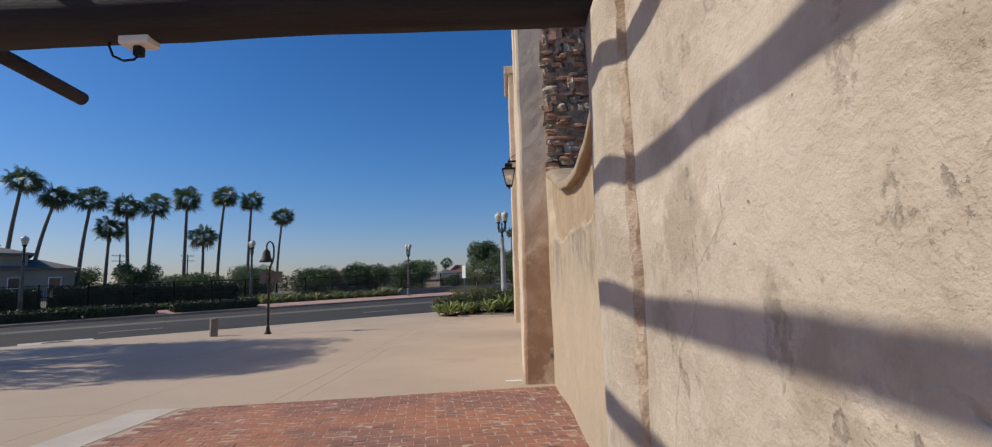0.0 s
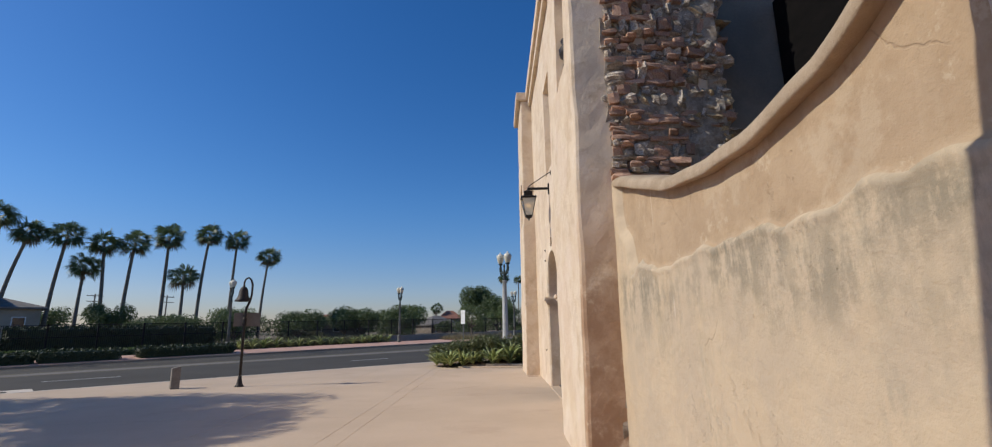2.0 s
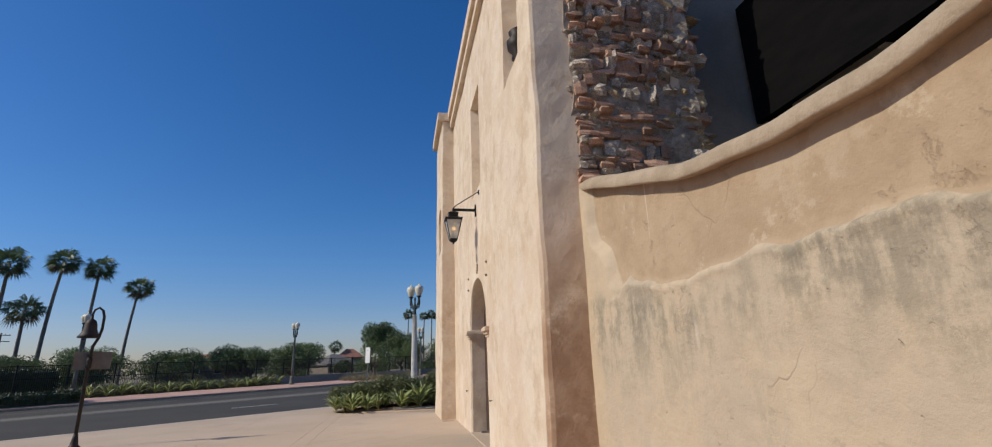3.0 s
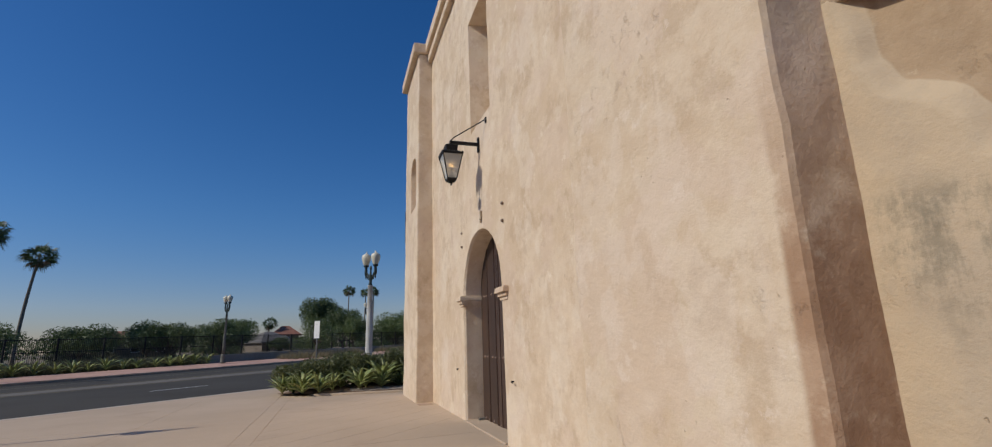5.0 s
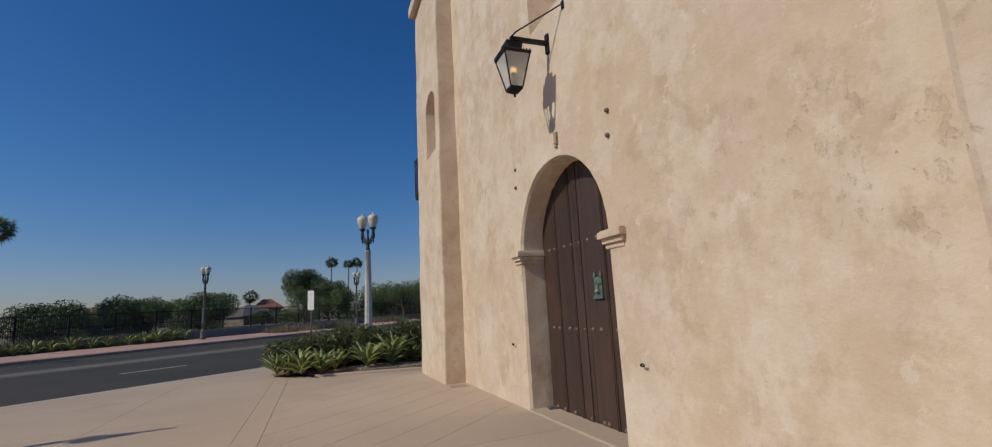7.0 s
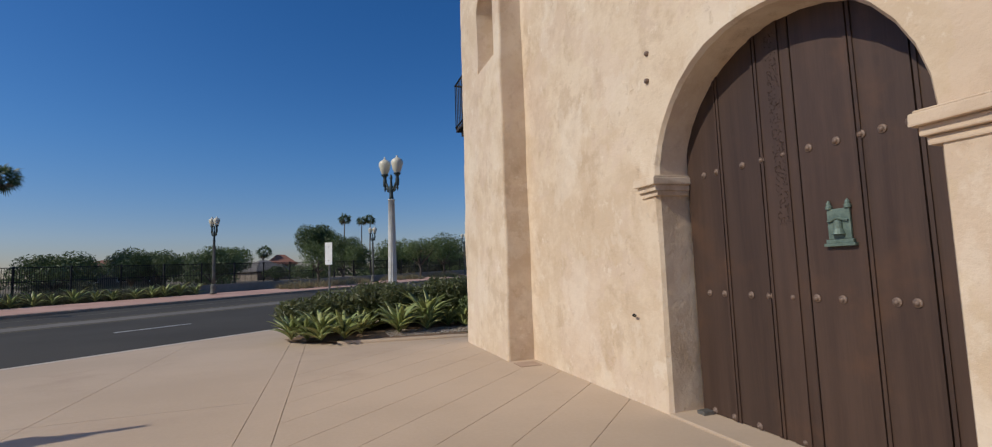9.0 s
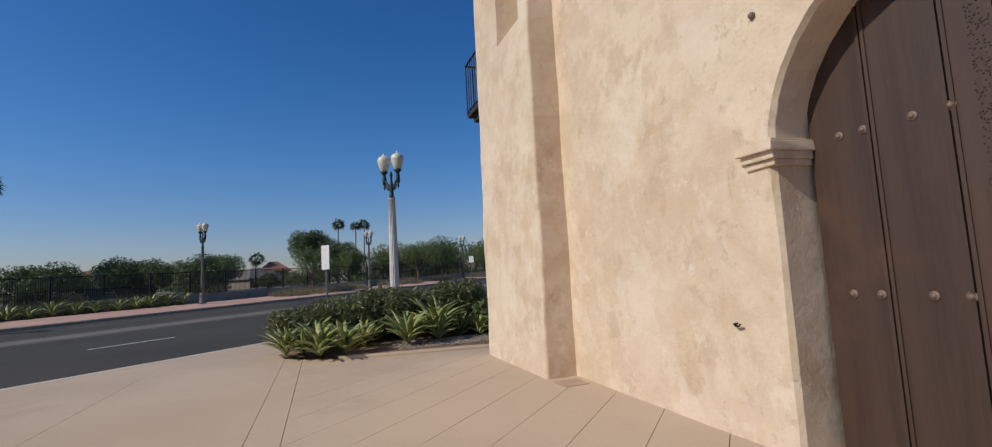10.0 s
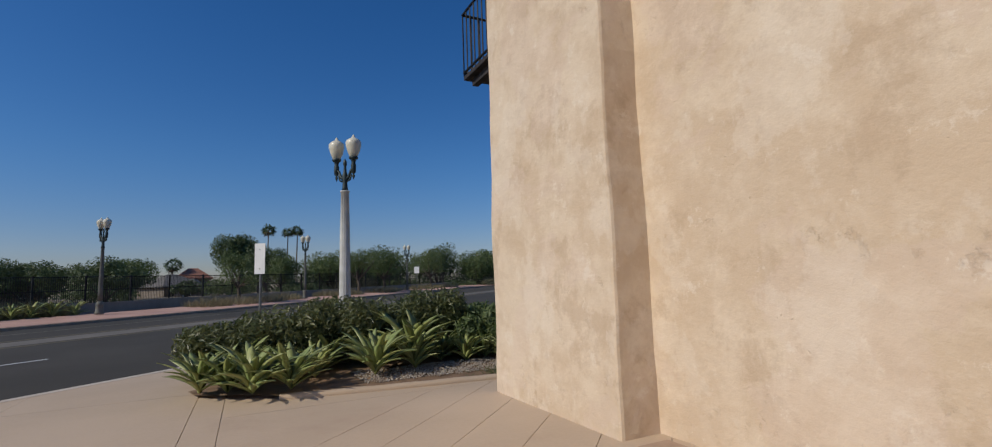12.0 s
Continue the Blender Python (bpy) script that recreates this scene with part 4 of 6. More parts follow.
for k in range(330):
    z = 1.75 + 1.6 * random.random()
    if z < 3.35:
        bmesh.ops.create_icosphere(dots, subdivisions=1, radius=0.0055, matrix=Matrix.Translation((-0.015, 15.575 + 0.11 * random.random(), z)))
tagged(part("rivets", dots, "door_wood", strap), kind="stuff")


def stud_mesh():
    bm = lathe(bmesh.new(), [(0.031, 0.0), (0.031, 0.006), (0.026, 0.009), (0.020, 0.009), (0.018, 0.018), (0.010, 0.025), (0.003, 0.027)], 14, pose(0, 0, 0, 0, -90, 0))
    return bm


stud = None
for z, ys in ((0.06, (14.76, 14.9, 15.26, 15.36, 15.66, 16.1, 16.38, 16.62)), (1.17, (14.78, 14.9, 15.26, 15.46, 15.66, 15.89, 16.08, 16.39, 16.58)), (2.31, (14.71, 14.88, 15.02, 15.2, 15.42, 15.64, 15.86, 16.07, 16.38, 16.55))):
    for y in ys:
        if stud is None:
            stud = part("stud", stud_mesh(), "door_stud", door, smooth=True)
            s = stud
        else:
            s = new("stud", stud.data)
            s.parent = door
        s.location = (0.0, y - 0.045, z)
thing("door_sill", wavy_block((FX - 0.02, 14.36, -0.02), (FX + 0.55, 16.78, 0.025), 0.2, 0.004, round_edge=0.008), "concrete", "low worn door sill under the arch", "sill", kind="structure")
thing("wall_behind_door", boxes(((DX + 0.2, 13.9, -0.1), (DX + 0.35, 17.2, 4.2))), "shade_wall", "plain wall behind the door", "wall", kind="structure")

# bronze bell plaque on the door
plaque = base("door_plaque", "green patinated bronze plaque with a mission bell, fixed to the door", "plaque", at=pose(DX - 0.002, 15.18, 1.55))
part("plate", box(bmesh.new(), (-0.02, -0.085, 0.05), (0.0, 0.085, 0.27), bevel=0.006), "bronze", plaque)
part("ledge", boxes(((-0.035, -0.115, 0.0), (0.0, 0.115, 0.022)), ((-0.028, -0.10, 0.022), (0.0, 0.10, 0.05)), bevel=0.004), "bronze", plaque)
for y in (-0.07, 0.07):
    part("finial", lathe(bmesh.new(), [(0.024, 0.27), (0.024, 0.29), (0.016, 0.30), (0.016, 0.315), (0.003, 0.335)], 10, pose(-0.012, y, 0)), "bronze", plaque)
part("bell", lathe(bmesh.new(), [(0.046, 0.085), (0.04, 0.10), (0.03, 0.125), (0.03, 0.165), (0.02, 0.185), (0.004, 0.19)], 14, pose(-0.03, 0, 0)), "bronze", plaque, "small relief bell")
part("yoke", tube(bmesh.new(), [(-0.03, -0.075, 0.18), (-0.035, 0, 0.20), (-0.03, 0.075, 0.18)], 0.009, 6), "bronze", plaque)


def impost(name, y0, y1, lift):
    """A moulded block at the spring of the arch, returning into the reveal."""
    bm = bmesh.new()
    for z0, z1, out in ((2.06, 2.11, 0.025), (2.11, 2.17, 0.055), (2.17, 2.245, 0.095), (2.245, 2.262, 0.075)):
        box(bm, (FX - out, y0 - out * 0.6, z0 + lift), (FX + 0.36, y1 + out * 0.6, z1 + lift), bevel=0.010)
    for v in bm.verts:
        v.co += Vector((noise.noise(v.co * 9), noise.noise(v.co * 9 + Vector((3, 0, 0))), noise.noise(v.co * 9 + Vector((0, 5, 0))))) * 0.008
    return thing(name, bm, "facade", "chipped plaster impost moulding at the arch spring", "moulding", kind="structure")


impost("impost_far", 16.76, 17.0, 0.085)
impost("impost_near", 14.04, 14.36, 0.0)


# ---- wall lantern ----
LX, LY = 0.345, 15.40
lantern = base("wall_lantern", "black iron wall lantern with clear glass, lit, hung from a bracket", "lantern", at=pose(LX, LY, 4.2))


def frustum(bm, r0, z0, r1, z1, sides=4, turn=0.0):
    rings = [[bm.verts.new((r * math.cos(turn + 2 * math.pi * k / sides), r * math.sin(turn + 2 * math.pi * k / sides), z)) for k in range(sides)] for r, z in ((r0, z0), (r1, z1))]
    for k in range(sides):
        bm.faces.new((rings[0][k], rings[0][(k + 1) % sides], rings[1][(k + 1) % sides], rings[1][k]))
    bm.faces.new(rings[0][::-1])
    bm.faces.new(rings[1])
    return bm


Q = math.pi / 4
bm = frustum(bmesh.new(), 0.04, 0.05, 0.12, 0.09, 4, Q)
frustum(bm, 0.12, 0.09, 0.124, 0.125, 4, Q)
lathe(bm, [(0.004, 0.0), (0.02, 0.012), (0.014, 0.03), (0.03, 0.05)], 8)
part("base_cup", bm, "iron", lantern)
for k in range(4):
    a = Q + k * math.pi / 2
    part("corner_bar", tube(bmesh.new(), [(0.12 * math.cos(a), 0.12 * math.sin(a), 0.12), (0.25 * math.cos(a), 0.25 * math.sin(a), 0.56)], 0.010, 6), "iron", lantern)
    pane = bmesh.new()
    b = a + math.pi / 2
    vs = [pane.verts.new((r * math.cos(t), r * math.sin(t), z)) for r, t, z in ((0.116, a, 0.125), (0.116, b, 0.125), (0.246, b, 0.555), (0.246, a, 0.555))]
    pane.faces.new(vs)
    g = part("pane", pane, "glass", lantern, "clear glass pane")
    g.visible_shadow = False
    solid = g.modifiers.new("thickness", "SOLIDIFY")
    solid.thickness = 0.004
bm = bmesh.new()
frustum(bm, 0.266, 0.55, 0.27, 0.585, 4, Q)
frustum(bm, 0.25, 0.585, 0.15, 0.64, 4, Q)
frustum(bm, 0.14, 0.64, 0.155, 0.74, 4, Q)
frustum(bm, 0.165, 0.74, 0.045, 0.785, 4, Q)
part("roof", bm, "iron", lantern)
crown = bmesh.new()
for k in range(4):
    a, b = Q + k * math.pi / 2, Q + (k + 1) * math.pi / 2
    for i in range(9):
        f = (i + 0.5) / 9
        x, y = 0.266 * (math.cos(a) * (1 - f) + math.cos(b) * f), 0.266 * (math.sin(a) * (1 - f) + math.sin(b) * f)
        lathe(crown, [(0.012, 0.58), (0.012, 0.595), (0.002, 0.612)], 6, pose(x, y, 0))
tagged(part("crest", crown, "iron", lantern, "row of small iron points"), kind="stuff")
part("burner", lathe(bmesh.new(), [(0.05, 0.12), (0.05, 0.2), (0.02, 0.22), (0.02, 0.30), (0.035, 0.31), (0.035, 0.33)], 12), "iron", lantern)
for k in range(3):
    part("flame", lathe(bmesh.new(), [(0.006, 0.33), (0.018, 0.36), (0.012, 0.40), (0.002, 0.43)], 8, pose(0.03 * math.cos(k * 2.1), 0.03 * math.sin(k * 2.1), 0)), "flame", lantern, "small glowing flame")
part("hanger", tube(bmesh.new(), [(0, 0, 0.78), (0, 0, 0.84)], 0.012, 6), "iron", lantern)
arm = part("bracket_arm", box(bmesh.new(), (-0.02, -0.028, 0.80), (FX - LX - 0.01, 0.028, 0.855), bevel=0.004), "iron", lantern)
part("wall_plate", box(bmesh.new(), (FX - LX - 0.03, -0.04, 0.68), (FX - LX + 0.02, 0.04, 0.96), bevel=0.006), "iron", lantern)
part("stay_rod", tube(bmesh.new(), [(0.0, 0, 0.86), (0.06, -0.03, 0.92), (0.46, -0.42, 1.09), (FX - LX, -0.50, 1.12)], 0.011, 6), "iron", lantern)
part("stay_plate", box(bmesh.new(), (FX - LX - 0.02, -0.52, 1.05), (FX - LX + 0.02, -0.47, 1.15), bevel=0.004), "iron", lantern)

# bolts and hooks in the front wall
for y, z in ((16.79, 3.63), (16.82, 3.35), (14.13, 3.55), (14.16, 3.28)):
    thing("anchor_bolt", lathe(bmesh.new(), [(0.028, 0.0), (0.026, 0.02), (0.016, 0.032), (0.004, 0.036)], 10, pose(0, 0, 0, 0, -90, 0)), "door_stud", "rusty iron bolt head set in the plaster wall", "bolt", "wall bolts", smooth=True, at=pose(FX - 0.004, y, z))
for y, z in ((13.93, 0.90), (17.29, 0.93)):
    thing("wall_hook", tube(bmesh.new(), [(0.02, 0, 0), (-0.03, 0, 0), (-0.05, -0.03, -0.005), (-0.055, -0.06, 0.012), (-0.045, -0.085, 0.0), (-0.04, -0.06, -0.015), (-0.042, -0.02, -0.012)], 0.008, 6), "iron", "small bent iron hook in the plaster wall", "hook", "wall hooks", at=pose(FX, y, z))
orn = base("wall_bracket_small", "small pale carved bracket on the wall above the door", "bracket", at=pose(FX - 0.005, 15.36, 3.52))
part("plate", box(bmesh.new(), (-0.02, -0.035, 0.06), (0.01, 0.035, 0.22), bevel=0.006), "cap", orn)
part("drop", lathe(bmesh.new(), [(0.006, 0.0), (0.022, 0.02), (0.012, 0.05), (0.026, 0.07)], 10, pose(-0.012, 0, 0)), "cap", orn)
thing("window_ornament", lathe(bmesh.new(), [(0.02, -0.26), (0.10, -0.20), (0.08, -0.12), (0.15, -0.05), (0.16, 0.05), (0.10, 0.14), (0.13, 0.2), (0.05, 0.27)], 12), "bell_metal", "rust-brown carved ornament fixed on the window reveal", "ornament", smooth=True, at=pose(0.66, 9.93, 5.62))
thing("floor_plate", box(bmesh.new(), (-0.13, -0.05, 0.0), (0.13, 0.05, 0.012), bevel=0.004), "white_paint", "small white plate lying on the concrete by the buttress", "plate", at=pose(0.26, 8.98, 0.0, 0, 0, 4))
thing("drain_cover", box(bmesh.new(), (-0.17, -0.17, 0.001), (0.17, 0.17, 0.008), bevel=0.003), "patch", "square brown cover plate in the concrete beside the wall", "cover", at=pose(0.62, 19.85, 0.0))
thing("door_wedge", box(bmesh.new(), (-0.06, -0.05, 0.0), (0.06, 0.05, 0.035), bevel=0.006), "galvanised", "small grey metal stop on the door sill", "stop", at=pose(FX + 0.27, 16.62, 0.026))

# balcony on the north side
balcony = base("balcony", "black iron balcony with a thin dark floor on the side wall", "balcony", at=pose(0.62, 22.66, 4.72))
part("deck", boxes(((0.0, 0.0, 0.0), (3.2, 1.22, 0.07)), bevel=0.01), "log", balcony, "dark board floor")
for x0, y0, x1, y1 in ((0, 0, 0, 1.2), (0, 1.2, 3.2, 1.2), (3.2, 0, 3.2, 1.2)):
    for z in (0.12, 1.13):
        part("rail", tube(bmesh.new(), [(x0, y0, z), (x1, y1, z)], 0.022, 6), "iron", balcony)
    n = max(2, round(math.hypot(x1 - x0, y1 - y0) / 0.15))
    for k in range(n + 1):
        f = k / n
        part("baluster", tube(bmesh.new(), [(x0 + (x1 - x0) * f, y0 + (y1 - y0) * f, 0.06), (x0 + (x1 - x0) * f, y0 + (y1 - y0) * f, 1.13)], 0.012, 5), "iron", balcony)
for x in (0.15, 1.6, 3.05):
    part("support", boxes(((x - 0.05, -0.05, -0.12), (x + 0.05, 1.1, -0.002))), "log", balcony)


# ---- street lamps ----
def globe_part(parent, x, z, s=1.0):
    return part("globe", lathe(bmesh.new(), [(0.09 * s, z), (0.115 * s, z + 0.03 * s), (0.17 * s, z + 0.16 * s), (0.215 * s, z + 0.33 * s), (0.22 * s, z + 0.42 * s), (0.19 * s, z + 0.49 * s), (0.10 * s, z + 0.55 * s), (0.05 * s, z + 0.58 * s), (0.03 * s, z + 0.64 * s), (0.004, z + 0.67 * s)], 18, pose(x, 0, 0)), "globe", parent, "frosted acorn globe", smooth=True)


def twin_lamp(at, shaft_mat, top, spread, label, s=1.0, girth=1.0):
    lamp = base("street_lamp", label, "street lamp", "street lamps", at=at)
    neck = top - 1.62 * s
    g = s * girth
    part("plinth", lathe(bmesh.new(), [(0.30 * g, 0.0), (0.30 * g, 0.10), (0.26 * g, 0.14), (0.25 * g, 0.42), (0.28 * g, 0.46), (0.22 * g, 0.55), (0.18 * g, 0.62)], 20), shaft_mat, lamp, smooth=True)
    part("shaft", lathe(bmesh.new(), [(0.155 * g, 0.6), (0.148 * g, 1.2), (0.13 * g, neck * 0.7), (0.105 * g, neck - 0.05), (0.125 * g, neck - 0.04), (0.125 * g, neck)], 96, wave=0.06, flutes=16), shaft_mat, lamp, smooth=True)
    part("capital", lathe(bmesh.new(), [(0.10 * s, neck), (0.075 * s, neck + 0.1), (0.065 * s, neck + 0.3), (0.09 * s, neck + 0.42), (0.05 * s, neck + 0.55), (0.035 * s, neck + 0.72), (0.06 * s, neck + 0.78), (0.045 * s, neck + 0.88), (0.004, neck + 0.95)], 14), "lamp_green", lamp, smooth=True)
    for side in (-1, 1):
        x = side * spread
        part("arm", tube(bmesh.new(), [(0.02 * side, 0, neck + 0.32), (x * 0.45, 0, neck + 0.40), (x * 0.7, 0, neck + 0.58), (x, 0, neck + 0.62)], [0.05 * s, 0.045 * s, 0.04 * s, 0.05 * s], 8), "lamp_green", lamp, smooth=True)
        part("scroll", tube(bmesh.new(), [(x * 0.3, 0, neck + 0.28), (x * 0.6, 0, neck + 0.32), (x * 0.75, 0, neck + 0.45), (x * 0.6, 0, neck + 0.50)], 0.025 * s, 6), "lamp_green", lamp, smooth=True)
        part("socket", lathe(bmesh.new(), [(0.004, neck + 0.30), (0.02 * s, neck + 0.34), (0.045 * s, neck + 0.42), (0.02 * s, neck + 0.46), (0.07 * s, neck + 0.52), (0.075 * s, neck + 0.72), (0.055 * s, neck + 0.80), (0.075 * s, neck + 0.88), (0.13 * s, neck + 0.92), (0.13 * s, neck + 0.96), (0.08 * s, neck + 0.98)], 14, pose(x, 0, 0)), "lamp_green", lamp, smooth=True)
        globe_part(lamp, x, neck + 0.96, s)
    return lamp


twin_lamp(pose(-0.06, 31.20, 0.0, 0, 0, 132), "lamp_shaft", 5.78, 0.30, "twin-globe street lamp with a white fluted shaft and green arms")
far_lamp = twin_lamp(pose(-9.0, 47.3, far_level(27) + 0.1, 0, 0, 132), "grey_shaft", 4.62, 0.24, "twin-globe street lamp with a dull grey shaft on the pavement", 0.85, 0.72)
for x, y, u, turn in ((-27.1, 28.6, 1, 133), (-18.5, 37.2, 13, 131), (1.3, 56.8, 41, 134), (12.4, 68.0, 57, 132), (29.5, 87.5, 80, 135), (-41.0, 14.6, -18, 133)):
    copy_thing(far_lamp, pose(x, y, far_level(u) + 0.1, 0, 0, turn))
near_left = copy_thing(far_lamp, pose(-16.15, 15.3, 0.0, 0, 0, 135))

# ---- mission bell guidepost and bollard ----
bell_post = base("bell_guidepost", "dark brown iron guidepost with a hanging bell on the plaza edge", "bell post", at=pose(-8.05, 18.2, 0.0, 0, 0, 20))
part("foot", lathe(bmesh.new(), [(0.13, 0.0), (0.13, 0.02), (0.085, 0.06), (0.06, 0.2), (0.045, 0.3)], 14), "bell_metal", bell_post, smooth=True)
part("pole", tube(bmesh.new(), [(0, 0, 0.05), (0, 0, 2.05), (0.02, 0, 2.25), (0.10, 0, 2.45), (0.14, 0, 2.65), (0.14, 0, 2.95), (0.10, 0, 3.10), (0.02, 0, 3.17), (-0.06, 0, 3.12), (-0.09, 0, 3.02), (-0.09, 0, 2.92)], [0.04, 0.036, 0.034, 0.032, 0.03, 0.03, 0.028, 0.027, 0.026, 0.026, 0.026], 10), "bell_metal", bell_post, smooth=True)
part("collar", lathe(bmesh.new(), [(0.05, 1.75), (0.06, 1.78), (0.05, 1.82), (0.06, 1.92), (0.045, 1.98)], 12), "bell_metal", bell_post, smooth=True)
part("bell", lathe(bmesh.new(), [(0.225, 2.45), (0.235, 2.47), (0.19, 2.53), (0.145, 2.62), (0.12, 2.78), (0.09, 2.86), (0.03, 2.90), (0.03, 2.95), (0.004, 2.96)], 20, pose(-0.09, 0, 0)), "bell_metal", bell_post, "dark cast-iron bell", smooth=True)
part("sign_plate", box(bmesh.new(), (-0.30, 0.040, 1.72), (0.42, 0.052, 2.12), bevel=0.004), "plate_back", bell_post, "dull brown back of a sign plate")
for z in (1.80, 2.04):
    part("clamp", box(bmesh.new(), (-0.05, -0.045, z - 0.02), (0.05, 0.041, z + 0.02), bevel=0.004), "bell_metal", bell_post)
bollard = base("bollard", "square grey concrete bollard with a slanted top on the kerb", "bollard", at=pose(-9.75, 17.9, 0, 0, 0, 40))
bm = box(bmesh.new(), (-0.11, -0.11, 0), (0.11, 0.11, 0.60), bevel=0.018)
for v in bm.verts:
    if v.co.z > 0.5:
        v.co.z += v.co.x * 0.25
part("shaft", bm, "stone_bollard", bollard)

# ---- sign posts, seen from the back ----
def sign(at, h, w, tall, label):
    ob = base("road_sign", label, "sign", "road signs", at=at)
    part("post", tube(bmesh.new(), [(0, 0, 0), (0, 0, h)], 0.03, 8), "galvanised", ob)
    part("panel", box(bmesh.new(), (-w / 2, -0.042, h - tall), (w / 2, -0.034, h + 0.02), bevel=0.003), "white_paint", ob)
    for z in (h - 0.12, h - tall + 0.12):
        part("bolt", lathe(bmesh.new(), [(0.012, 0), (0.012, 0.05)], 6, pose(0, 0.0, z, 90)), "galvanised", ob)
    return ob


sign(pose(-2.25, 29.3, 0.0, 0, 0, -38), 2.46, 0.27, 0.68, "narrow white sign panel on a grey steel post")
sign(pose(12.4, 64.6, far_level(55) + 0.1, 0, 0, -30), 2.3, 0.5, 0.62, "small white sign on a steel post across the street")

# ---- far side: hedges, low wall, fence ----
random.seed(11)


def leaf_cloud(bm, blobs, n, size, flat=0.6):
    """Small leaves scattered through the outer part of ellipsoid clumps: (centre, radii)."""
    total = sum(r[0] * r[1] * r[2] for _, r in blobs) ** (1 / 3)
    weights = [(r[0] * r[1] * r[2]) ** 0.67 for _, r in blobs]
    for _ in range(n):
        c, r = random.choices(blobs, weights)[0]
        v = Vector((random.gauss(0, 1), random.gauss(0, 1), random.gauss(0, 1))).normalized()
        q = random.random() ** 0.35
        p = Vector(c) + Vector((v.x * r[0], v.y * r[1], v.z * r[2])) * q
        nrm = (v + Vector((random.gauss(0, 1), random.gauss(0, 1), random.gauss(0, 1) + 0.4)) * 0.7).normalized()
        a = nrm.orthogonal().normalized()
        a = (Matrix.Rotation(random.random() * 6.28, 3, nrm) @ a).normalized()
        b = nrm.cross(a)
        s = size * random.uniform(0.6, 1.4)
        w = s * flat
        vs = [bm.verts.new(p + a * s), bm.verts.new(p + b * w * 0.5 + nrm * s * 0.1), bm.verts.new(p - a * s), bm.verts.new(p - b * w * 0.5 + nrm * s * 0.1)]
        bm.faces.new(vs)
    return bm


def leaf_part(name, blobs, n, size, mat, parent, label="", flat=0.6):
    me = bpy.data.meshes.new(name)
    bm = leaf_cloud(bmesh.new(), blobs, n, size, flat)
    bm.to_mesh(me)
    bm.free()
    me.materials.append(M[mat])
    ob = new(name, me)
    ob.parent = parent
    return tagged(ob, label)


def hedge(u0, u1, d0, d1, h, n, label, mat="hedge_leaf", size=0.07):
    c = land((d0 + d1) / 2, (u0 + u1) / 2, far_level((u0 + u1) / 2) + 0.1)
    ob = base("hedge", label, "hedge", "hedges across the street", at=Matrix.Translation(c) @ pose(0, 0, 0, 0, 0, 45))
    L, W = (u1 - u0) / 2, (d1 - d0) / 2
    bm = box(bmesh.new(), (-L + 0.08, -W + 0.08, -0.2), (L - 0.08, W - 0.08, h - 0.08), bevel=0.12)
    part("core", bm, "hedge_leaf", ob)
    bm = bmesh.new()
    for _ in range(n):
        f = random.random()
        if f < 0.45:
            p = Vector((random.uniform(-L, L), random.uniform(-W, W), h))
        elif f < 0.85:
            p = Vector((random.uniform(-L, L), -W if f < 0.8 else W, random.uniform(0, h)))
        else:
            p = Vector((random.choice((-L, L)), random.uniform(-W, W), random.uniform(0, h)))
        p += Vector((random.gauss(0, 0.03), random.gauss(0, 0.03), random.gauss(0, 0.03) + 0.06 * noise.noise(p * 1.5)))
        nrm = Vector((random.gauss(0, 1), random.gauss(0, 1), random.gauss(0, 1))).normalized()
        a = nrm.orthogonal().normalized()
        b = nrm.cross(a)
        s = size * random.uniform(0.6, 1.4)
        bm.faces.new([bm.verts.new(p + a * s), bm.verts.new(p + b * s * 0.5), bm.verts.new(p - a * s), bm.verts.new(p - b * s * 0.5)])
    me = bpy.data.meshes.new("leaves")
    bm.to_mesh(me)
    bm.free()
    me.materials.append(M[mat])
    lv = new("leaves", me)
    lv.parent = ob
    return ob


for u0, u1 in ((-9.0, 3.6), (3.75, 7.3), (8.1, 13.3)):
    hedge(u0, u1, ROAD + 0.5, ROAD + 1.8, 0.52, int(900 * (u1 - u0) / 3), "low clipped dark green hedge along the far kerb")
for u0, u1 in ((-24, -11), (-10.5, 2), (2.5, 14)):
    hedge(u0, u1, 22.5, 24.5, 1.75, int(700 * (u1 - u0) / 3), "tall dark green hedge behind the iron fence", size=0.12)
hedge(2.0, 9.0, 19.6, 20.6, 0.42, 1500, "low yellow-green hedge on the far verge", "pale_leaf")

thing("verge", strip(ROAD + 3.4, 21.5, -60, 12, 12, 0.11, 0.2), "dry_lawn", "thin dull green lawn beyond the far pavement", "grass", kind="structure")
low_wall = thing("low_wall", strip(20.6, 21.0, 14, 160, 40, 0.62, 0.9), "low_wall", "low brown concrete wall behind the far pavement", "wall", kind="structure")
low_wall_left = thing("low_wall_left", strip(20.6, 20.9, -80, 13.4, 30, 0.36, 0.6), "low_wall", "low brown concrete edging wall on the verge", "wall", kind="structure")
fence = base("iron_fence", "tall black iron fence with thin pickets along the far verge", "fence", at=pose(0, 0, 0))
post_bm = boxes(((-0.04, -0.04, 0), (0.04, 0.04, 2.05)))
post_me = None
for k in range(62):
    u = -52 + 2.45 * k
    if post_me is None:
        q = part("post", post_bm, "iron", fence)
        post_me = q.data
    else:
        q = new("post", post_me)
        q.parent = fence
    q.matrix_basis = Matrix.Translation(land(21.3, u, far_level(u) + 0.05)) @ pose(0, 0, 0, 0, 0, 45)
